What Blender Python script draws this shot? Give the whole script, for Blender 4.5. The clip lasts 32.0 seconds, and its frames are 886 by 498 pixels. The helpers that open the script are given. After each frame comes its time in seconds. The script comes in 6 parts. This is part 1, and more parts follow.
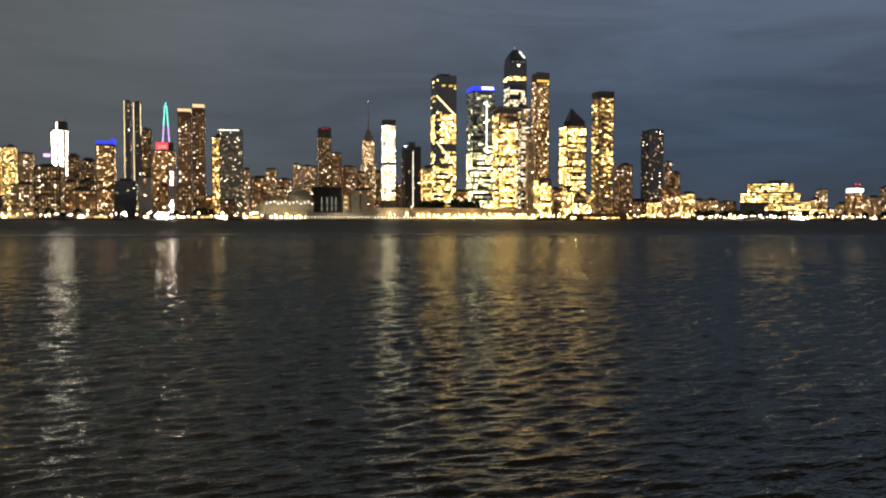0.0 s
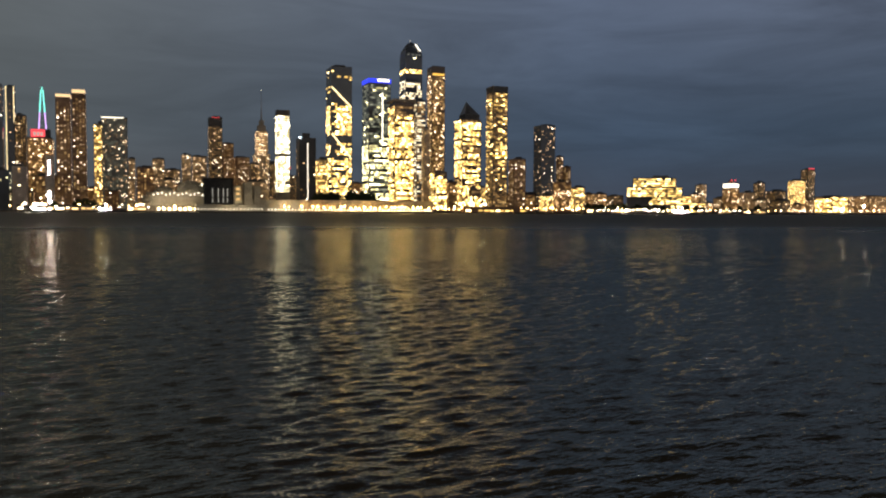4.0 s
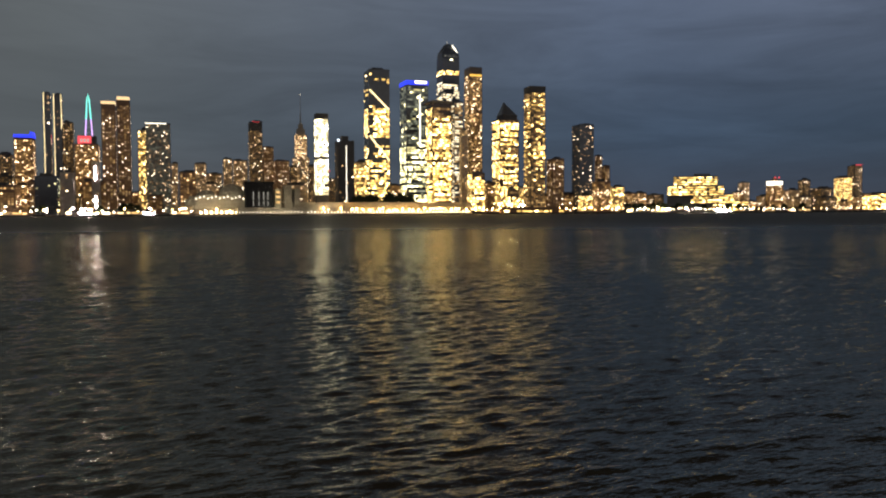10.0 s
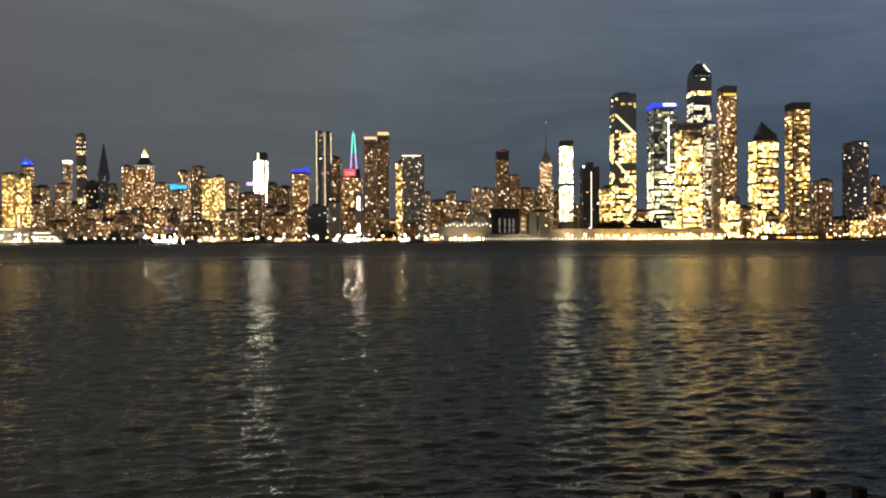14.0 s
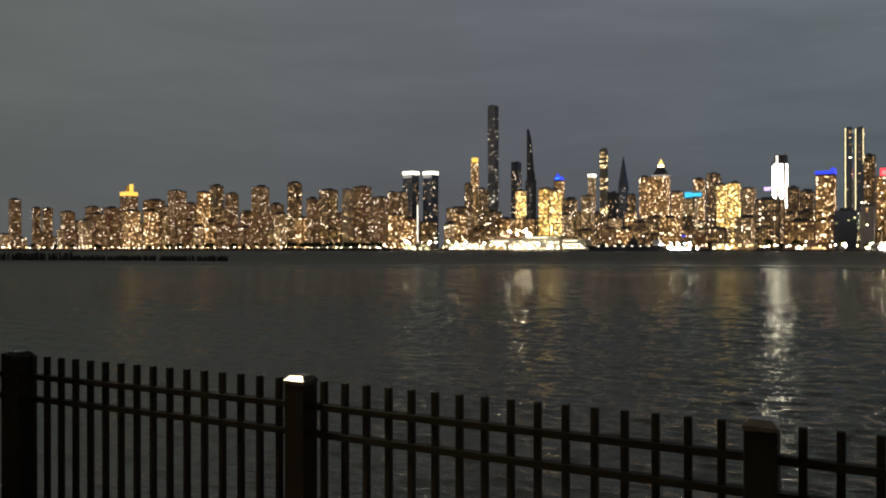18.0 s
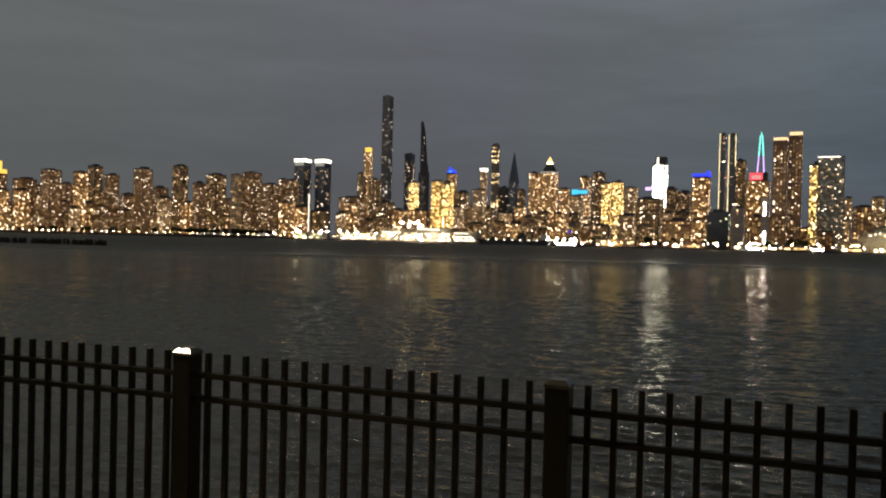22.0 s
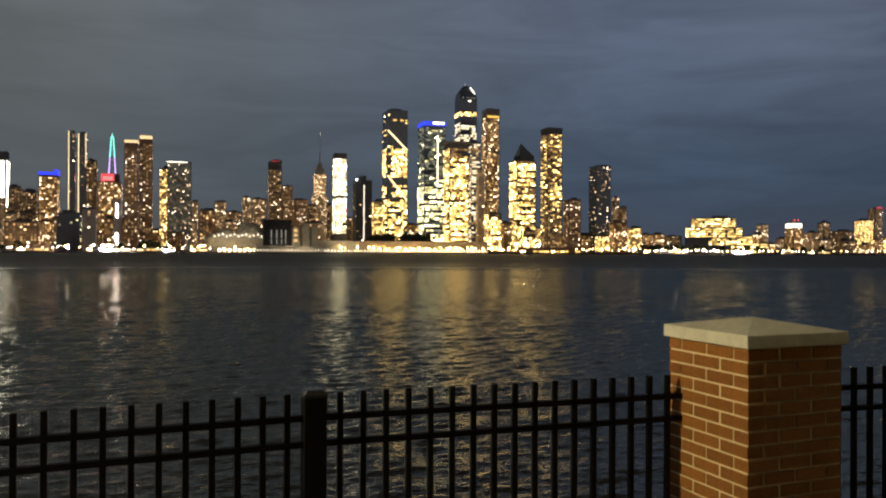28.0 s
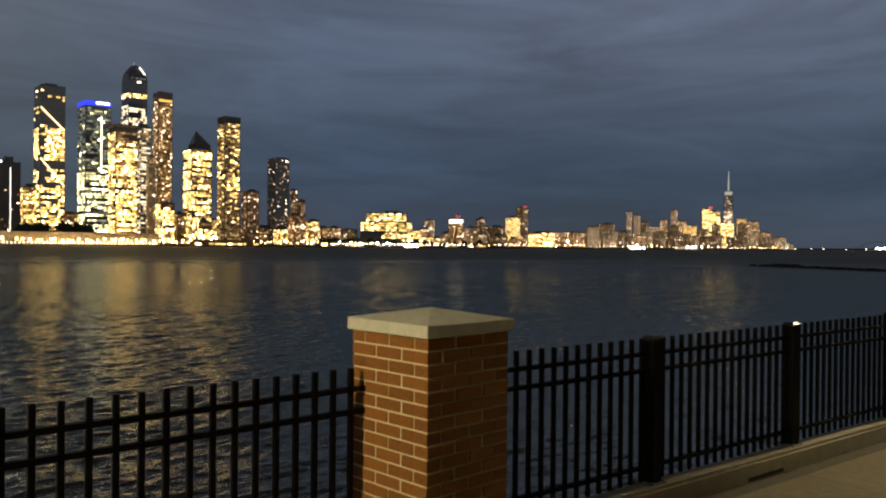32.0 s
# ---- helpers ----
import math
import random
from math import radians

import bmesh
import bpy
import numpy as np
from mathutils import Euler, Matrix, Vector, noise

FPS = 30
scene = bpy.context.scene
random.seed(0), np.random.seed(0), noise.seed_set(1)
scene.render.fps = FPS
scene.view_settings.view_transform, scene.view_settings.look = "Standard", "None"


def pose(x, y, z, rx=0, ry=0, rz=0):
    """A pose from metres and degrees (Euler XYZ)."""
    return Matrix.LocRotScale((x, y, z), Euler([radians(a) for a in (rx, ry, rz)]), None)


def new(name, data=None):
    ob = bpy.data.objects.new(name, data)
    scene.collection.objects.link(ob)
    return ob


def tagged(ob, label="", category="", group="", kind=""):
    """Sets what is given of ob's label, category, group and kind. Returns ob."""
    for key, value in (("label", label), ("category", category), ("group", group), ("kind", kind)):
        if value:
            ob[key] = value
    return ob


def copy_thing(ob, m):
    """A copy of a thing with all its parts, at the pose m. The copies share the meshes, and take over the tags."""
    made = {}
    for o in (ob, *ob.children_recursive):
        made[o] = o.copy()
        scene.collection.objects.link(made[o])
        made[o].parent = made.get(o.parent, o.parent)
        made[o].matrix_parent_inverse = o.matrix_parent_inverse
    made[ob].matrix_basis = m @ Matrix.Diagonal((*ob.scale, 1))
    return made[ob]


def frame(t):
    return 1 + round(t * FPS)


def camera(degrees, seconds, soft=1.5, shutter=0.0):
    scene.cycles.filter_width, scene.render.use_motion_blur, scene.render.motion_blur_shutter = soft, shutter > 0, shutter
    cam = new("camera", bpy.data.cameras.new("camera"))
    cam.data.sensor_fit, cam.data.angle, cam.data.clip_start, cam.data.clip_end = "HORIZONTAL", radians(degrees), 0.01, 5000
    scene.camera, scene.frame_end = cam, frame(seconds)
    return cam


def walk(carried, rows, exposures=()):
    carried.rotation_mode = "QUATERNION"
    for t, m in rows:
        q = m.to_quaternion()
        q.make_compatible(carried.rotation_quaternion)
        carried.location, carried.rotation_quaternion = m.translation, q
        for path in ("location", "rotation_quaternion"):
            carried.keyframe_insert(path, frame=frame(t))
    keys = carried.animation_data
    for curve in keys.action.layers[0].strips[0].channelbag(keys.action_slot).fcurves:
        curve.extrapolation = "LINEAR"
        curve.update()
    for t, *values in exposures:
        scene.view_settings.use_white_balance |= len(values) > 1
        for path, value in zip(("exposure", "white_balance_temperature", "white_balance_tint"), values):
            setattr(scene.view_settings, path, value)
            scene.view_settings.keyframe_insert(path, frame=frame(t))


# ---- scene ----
cam = camera(58.48, 32.0, soft=2.15)
# seconds, place in metres, heading (0 looks straight out over the fence), tilt and lean
PATH = [
    (0.0, -0.220, -0.805, 1.766, -22.22, -2.31, -0.11),
    (0.5, -0.226, -0.801, 1.766, -22.62, -2.31, -0.12),
    (1.0, -0.232, -0.796, 1.766, -23.23, -2.25, -0.19),
    (1.5, -0.238, -0.791, 1.766, -24.42, -2.18, -0.24),
    (2.0, -0.244, -0.787, 1.766, -25.61, -2.17, -0.27),
    (2.5, -0.250, -0.782, 1.766, -26.86, -2.24, -0.27),
    (3.0, -0.256, -0.778, 1.766, -28.32, -2.37, -0.38),
    (3.5, -0.262, -0.773, 1.766, -29.04, -2.65, -0.38),
    (5.5, -0.287, -0.755, 1.766, -32.35, -2.85, -0.16),
    (6.0, -0.293, -0.750, 1.766, -33.08, -2.78, -0.15),
    (6.5, -0.293, -0.753, 1.766, -33.50, -2.67, -0.17),
    (7.0, -0.293, -0.756, 1.766, -34.14, -2.65, -0.14),
    (7.5, -0.293, -0.759, 1.766, -34.75, -2.59, -0.08),
    (8.0, -0.293, -0.762, 1.766, -35.21, -2.60, 0.03),
    (8.5, -0.293, -0.766, 1.766, -35.20, -2.67, 0.11),
    (9.0, -0.293, -0.769, 1.766, -34.19, -2.77, 0.35),
    (9.5, -0.275, -0.833, 1.766, -29.37, -2.82, 0.51),
    (10.0, -0.256, -0.897, 1.766, -26.97, -2.74, 0.25),
    (10.5, -0.238, -0.961, 1.766, -23.47, -2.30, -0.05),
    (11.0, -0.220, -1.025, 1.766, -19.64, -1.49, 0.21),
    (11.5, -0.201, -1.135, 1.766, -17.23, -1.01, 0.73),
    (12.0, -0.183, -1.244, 1.766, -12.88, -0.76, 0.78),
    (12.5, -0.165, -1.354, 1.766, -10.84, -0.72, 0.91),
    (13.0, -0.146, -1.482, 1.767, -10.30, -0.59, 0.73),
    (13.5, -0.128, -1.610, 1.769, -10.17, -0.72, 0.52),
    (15.5, -0.053, -2.245, 1.769, 1.80, -0.53, 0.08),
    (16.0, 0.037, -2.335, 1.749, 8.64, -0.65, 0.19),
    (16.5, 0.092, -2.432, 1.731, 13.11, -0.35, 0.26),
    (17.0, 0.110, -2.511, 1.727, 16.57, -0.27, 0.36),
    (17.5, 0.165, -2.609, 1.725, 21.33, -0.08, 0.40),
    (18.0, 0.220, -2.707, 1.724, 26.59, -0.07, 0.08),
    (18.5, 0.242, -2.797, 1.729, 30.66, -0.15, -0.22),
    (19.0, 0.265, -2.888, 1.734, 32.44, -0.14, -0.55),
    (19.5, 0.307, -2.941, 1.739, 33.86, -0.27, -1.07),
    (20.0, 0.350, -2.994, 1.744, 34.48, -0.33, -1.02),
    (20.5, 0.421, -3.043, 1.744, 35.04, -0.48, -1.16),
    (21.0, 0.492, -3.093, 1.744, 31.56, -0.56, -1.17),
    (21.5, 0.522, -3.162, 1.738, 25.02, -0.58, -1.18),
    (22.0, 0.576, -3.219, 1.738, 18.76, -0.65, -1.37),
    (22.5, 0.644, -3.267, 1.751, 13.17, -0.45, -1.24),
    (23.0, 0.723, -3.321, 1.755, 8.32, -0.27, -0.62),
    (23.5, 0.769, -3.322, 1.747, 3.53, -0.01, -0.98),
    (24.0, 0.814, -3.323, 1.740, -0.62, 0.37, -0.88),
    (24.5, 0.830, -3.327, 1.745, -4.56, 0.55, -0.78),
    (25.0, 0.845, -3.331, 1.751, -7.54, 0.69, -0.62),
    (25.5, 0.841, -3.368, 1.760, -10.56, 0.77, -0.45),
    (27.5, 0.824, -3.517, 1.799, -21.89, 0.44, -0.39),
    (28.0, 0.818, -3.510, 1.800, -25.69, 0.12, -0.26),
    (28.5, 0.827, -3.486, 1.802, -28.90, -0.10, -0.07),
    (29.0, 0.814, -3.473, 1.810, -33.55, -0.11, -0.16),
    (29.5, 0.833, -3.428, 1.804, -37.71, -0.21, -0.20),
    (30.0, 0.824, -3.407, 1.799, -40.54, -0.28, -0.85),
    (30.5, 0.829, -3.400, 1.800, -42.74, -0.33, -1.19),
    (31.0, 0.840, -3.395, 1.800, -44.22, -0.35, -1.16),
    (31.5, 0.864, -3.386, 1.802, -46.37, -0.31, -0.84),
    (32.0, 0.904, -3.354, 1.795, -48.66, -0.25, -0.53),
]
walk(cam, [(t, pose(x, y, z, 90 + tilt, lean, turn)) for t, x, y, z, turn, tilt, lean in PATH],
     exposures=[(0.0, 0.04, 6850, 13), (13.5, 0.08, 6800, 13), (16.0, 0.14, 6700, 12), (18.5, 0.20, 6600, 10), (20.5, 0.20, 6600, 10),
                (22.0, 0.16, 6700, 12), (25.0, 0.10, 6850, 14), (28.0, 0.06, 6850, 13), (32.0, 0.04, 6800, 13)])

# ---- light ----
world = bpy.data.worlds.new("dusk_sky")
scene.world = world
world.use_nodes = True
wn, wl = world.node_tree.nodes, world.node_tree.links
wn.clear()


def wnode(kind, **inputs):
    n = wn.new(kind)
    for key, value in inputs.items():
        n.inputs[key].default_value = value
    return n


geo = wn.new("ShaderNodeTexCoord")
split = wn.new("ShaderNodeSeparateXYZ")
wl.new(geo.outputs["Generated"], split.inputs[0])
# overcast dusk: grey city glow over the north, deep blue to the south, lighter overhead
side = wn.new("ShaderNodeMapRange")
side.inputs["From Min"].default_value, side.inputs["From Max"].default_value = -0.85, 0.85
wl.new(split.outputs["X"], side.inputs["Value"])
low = wn.new("ShaderNodeValToRGB")
low.color_ramp.elements[0].color = (0.078, 0.088, 0.088, 1)
low.color_ramp.elements.new(0.30).color = (0.073, 0.080, 0.091, 1)
low.color_ramp.elements.new(0.50).color = (0.066, 0.081, 0.091, 1)
low.color_ramp.elements.new(0.90).color = (0.031, 0.055, 0.091, 1)
low.color_ramp.elements[4].color = (0.031, 0.055, 0.088, 1)
wl.new(side.outputs[0], low.inputs[0])
high = wn.new("ShaderNodeValToRGB")
high.color_ramp.elements[0].color = (0.102, 0.115, 0.112, 1)
high.color_ramp.elements.new(0.30).color = (0.099, 0.107, 0.123, 1)
high.color_ramp.elements.new(0.50).color = (0.103, 0.122, 0.134, 1)
high.color_ramp.elements.new(0.86).color = (0.079, 0.107, 0.163, 1)
high.color_ramp.elements[4].color = (0.090, 0.116, 0.170, 1)
wl.new(side.outputs[0], high.inputs[0])
rise = wn.new("ShaderNodeMapRange")
rise.inputs["From Min"].default_value, rise.inputs["From Max"].default_value = 0.02, 0.32
rise.interpolation_type = "SMOOTHSTEP"
wl.new(split.outputs["Z"], rise.inputs["Value"])
mixsky = wn.new("ShaderNodeMix")
mixsky.data_type = "RGBA"
wl.new(rise.outputs[0], mixsky.inputs["Factor"])
wl.new(low.outputs[0], mixsky.inputs["A"])
wl.new(high.outputs[0], mixsky.inputs["B"])
# the cloud deck is darker high overhead, away from the city's glow
top_of = wn.new("ShaderNodeMapRange")
top_of.inputs["From Min"].default_value, top_of.inputs["From Max"].default_value = 0.29, 0.39
top_of.interpolation_type = "SMOOTHSTEP"
wl.new(split.outputs["Z"], top_of.inputs["Value"])
zenith = wn.new("ShaderNodeMix")
zenith.data_type = "RGBA"
overhead = wn.new("ShaderNodeValToRGB")     # the deck overhead still catches city light in the north, not in the south
overhead.color_ramp.elements[0].color = (0.055, 0.056, 0.053, 1)
overhead.color_ramp.elements.new(0.42).color = (0.026, 0.025, 0.023, 1)
overhead.color_ramp.elements.new(0.70).color = (0.014, 0.012, 0.010, 1)
overhead.color_ramp.elements[3].color = (0.012, 0.011, 0.010, 1)
wl.new(side.outputs[0], overhead.inputs[0])
wl.new(overhead.outputs[0], zenith.inputs["B"])
wl.new(top_of.outputs[0], zenith.inputs["Factor"])
wl.new(mixsky.outputs["Result"], zenith.inputs["A"])
stretch = wn.new("ShaderNodeMapping")
stretch.inputs["Scale"].default_value = (1.6, 1.6, 9.0)
wl.new(geo.outputs["Generated"], stretch.inputs[0])
clouds = wnode("ShaderNodeTexNoise", Scale=2.1, Detail=8.0, Roughness=0.58, Distortion=0.5)
wl.new(stretch.outputs[0], clouds.inputs["Vector"])
cover = wn.new("ShaderNodeMapRange")
cover.inputs["From Min"].default_value, cover.inputs["From Max"].default_value = 0.35, 0.70
cover.inputs["To Min"].default_value, cover.inputs["To Max"].default_value = 0.82, 1.27
wl.new(clouds.outputs["Fac"], cover.inputs["Value"])
shade = wn.new("ShaderNodeMix")
shade.data_type, shade.blend_type = "RGBA", "MULTIPLY"
streaks = wn.new("ShaderNodeMapRange")      # the deck breaks into streaks towards the south
streaks.inputs["From Min"].default_value, streaks.inputs["From Max"].default_value = 0.35, 0.85
streaks.inputs["To Min"].default_value, streaks.inputs["To Max"].default_value = 0.35, 1.0
wl.new(side.outputs[0], streaks.inputs["Value"])
wl.new(streaks.outputs[0], shade.inputs["Factor"])
wl.new(zenith.outputs["Result"], shade.inputs["A"])
wl.new(cover.outputs[0], shade.inputs["B"])
# and darker over the land behind, away from the city
behind = wn.new("ShaderNodeMapRange")
behind.inputs["From Min"].default_value, behind.inputs["From Max"].default_value = -0.6, 0.25
behind.inputs["To Min"].default_value, behind.inputs["To Max"].default_value = 0.0, 1.0
behind.interpolation_type = "SMOOTHSTEP"
wl.new(split.outputs["Y"], behind.inputs["Value"])
fade = wn.new("ShaderNodeMix")
fade.data_type, fade.blend_type = "RGBA", "MULTIPLY"
fade.inputs["Factor"].default_value = 1.0
wl.new(shade.outputs["Result"], fade.inputs["A"])
wl.new(behind.outputs[0], fade.inputs["B"])
# the last afterglow low in the west, behind the slope, which lights the city's river fronts
west = wn.new("ShaderNodeMapRange")
west.inputs["From Min"].default_value, west.inputs["From Max"].default_value = 0.15, -0.65
west.interpolation_type = "SMOOTHSTEP"
wl.new(split.outputs["Y"], west.inputs["Value"])
lowdown = wn.new("ShaderNodeMapRange")
lowdown.inputs["From Min"].default_value, lowdown.inputs["From Max"].default_value = 0.46, 0.16
lowdown.interpolation_type = "SMOOTHSTEP"
wl.new(split.outputs["Z"], lowdown.inputs["Value"])
both_ways = wn.new("ShaderNodeMath")
both_ways.operation = "MULTIPLY"
wl.new(west.outputs[0], both_ways.inputs[0])
wl.new(lowdown.outputs[0], both_ways.inputs[1])
dusk = wn.new("ShaderNodeMix")
dusk.data_type = "RGBA"
dusk.inputs["B"].default_value = (0.38, 0.37, 0.37, 1)
wl.new(both_ways.outputs[0], dusk.inputs["Factor"])
wl.new(fade.outputs["Result"], dusk.inputs["A"])
sky = wnode("ShaderNodeBackground", Strength=1.12)
# warm haze of the street lights along the horizon
haze = wn.new("ShaderNodeMapRange")
haze.inputs["From Min"].default_value, haze.inputs["From Max"].default_value = 0.11, 0.0
haze.inputs["To Max"].default_value = 0.19
haze.interpolation_type = "SMOOTHSTEP"
wl.new(split.outputs["Z"], haze.inputs["Value"])
street_glow = wn.new("ShaderNodeMix")
street_glow.data_type = "RGBA"
street_glow.inputs["B"].default_value = (0.105, 0.082, 0.078, 1)
wl.new(haze.outputs[0], street_glow.inputs["Factor"])
wl.new(dusk.outputs["Result"], street_glow.inputs["A"])
wl.new(street_glow.outputs["Result"], sky.inputs[0])
wout = wn.new("ShaderNodeOutputWorld")
wl.new(sky.outputs[0], wout.inputs[0])

WATER, LAND = -3.5, -1.6
GRID = -8.0          # the city's street grid, degrees about z


# ---- materials ----
def material(name, color, rough=0.7, metal=0.0, spread=0.25, scale=3.0, bump=0.0, coarse=0.4, shine=0.5):
    """A surface with fine grain and broad stains, in metres."""
    m = bpy.data.materials.new(name)
    m.use_nodes = True
    nt = m.node_tree
    b = nt.nodes["Principled BSDF"]
    co = nt.nodes.new("ShaderNodeTexCoord")
    fine, wide = nt.nodes.new("ShaderNodeTexNoise"), nt.nodes.new("ShaderNodeTexNoise")
    fine.inputs["Scale"].default_value, fine.inputs["Detail"].default_value = scale, 5.0
    wide.inputs["Scale"].default_value, wide.inputs["Detail"].default_value = scale * 0.12, 3.0
    for n in (fine, wide):
        nt.links.new(co.outputs["Object"], n.inputs["Vector"])
    info = nt.nodes.new("ShaderNodeObjectInfo")
    add = nt.nodes.new("ShaderNodeMath")
    add.operation = "MULTIPLY_ADD"
    add.inputs[1].default_value = coarse
    nt.links.new(wide.outputs["Fac"], add.inputs[0])
    nt.links.new(fine.outputs["Fac"], add.inputs[2])
    more = nt.nodes.new("ShaderNodeMath")
    more.operation = "MULTIPLY_ADD"
    more.inputs[1].default_value = 0.35
    nt.links.new(info.outputs["Random"], more.inputs[0])
    nt.links.new(add.outputs[0], more.inputs[2])
    ramp = nt.nodes.new("ShaderNodeMapRange")
    ramp.inputs["From Min"].default_value, ramp.inputs["From Max"].default_value = 0.45, 1.15
    ramp.inputs["To Min"].default_value, ramp.inputs["To Max"].default_value = 1 - spread, 1 + spread
    nt.links.new(more.outputs[0], ramp.inputs["Value"])
    tint = nt.nodes.new("ShaderNodeMix")
    tint.data_type, tint.blend_type = "RGBA", "MULTIPLY"
    tint.inputs["Factor"].default_value = 1.0
    tint.inputs["A"].default_value = (*color, 1)
    nt.links.new(ramp.outputs[0], tint.inputs["B"])
    nt.links.new(tint.outputs["Result"], b.inputs["Base Color"])
    b.inputs["Roughness"].default_value, b.inputs["Metallic"].default_value = rough, metal
    b.inputs["Specular IOR Level"].default_value = shine
    if bump:
        bp = nt.nodes.new("ShaderNodeBump")
        bp.inputs["Distance"].default_value, bp.inputs["Strength"].default_value = bump, 0.6
        nt.links.new(add.outputs[0], bp.inputs["Height"])
        nt.links.new(bp.outputs[0], b.inputs["Normal"])
    return m


def glow(name, low_color, high_color, low_power, high_power, rare=4.0):
    """Lit glass: each pane takes its own brightness between the two; the brighter, the paler."""
    m = bpy.data.materials.new(name)
    m.use_nodes = True
    nt = m.node_tree
    b = nt.nodes["Principled BSDF"]
    b.inputs["Base Color"].default_value = (0.05, 0.05, 0.05, 1)
    b.inputs["Roughness"].default_value = 0.3
    g = nt.nodes.new("ShaderNodeNewGeometry")
    tone = nt.nodes.new("ShaderNodeMix")
    tone.data_type = "RGBA"
    tone.inputs["A"].default_value, tone.inputs["B"].default_value = (*low_color, 1), (*high_color, 1)
    other = nt.nodes.new("ShaderNodeMath")
    other.operation = "MULTIPLY"
    other.inputs[1].default_value = 37.7
    part_of = nt.nodes.new("ShaderNodeMath")
    part_of.operation = "FRACT"
    cube = nt.nodes.new("ShaderNodeMath")
    cube.operation = "POWER"
    cube.inputs[1].default_value = rare
    power = nt.nodes.new("ShaderNodeMapRange")
    power.inputs["To Min"].default_value, power.inputs["To Max"].default_value = low_power, high_power
    nt.links.new(g.outputs["Random Per Island"], other.inputs[0])
    nt.links.new(other.outputs[0], part_of.inputs[0])
    nt.links.new(part_of.outputs[0], cube.inputs[0])
    nt.links.new(cube.outputs[0], tone.inputs["Factor"])
    nt.links.new(cube.outputs[0], power.inputs["Value"])
    nt.links.new(tone.outputs["Result"], b.inputs["Emission Color"])
    nt.links.new(power.outputs[0], b.inputs["Emission Strength"])
    return m


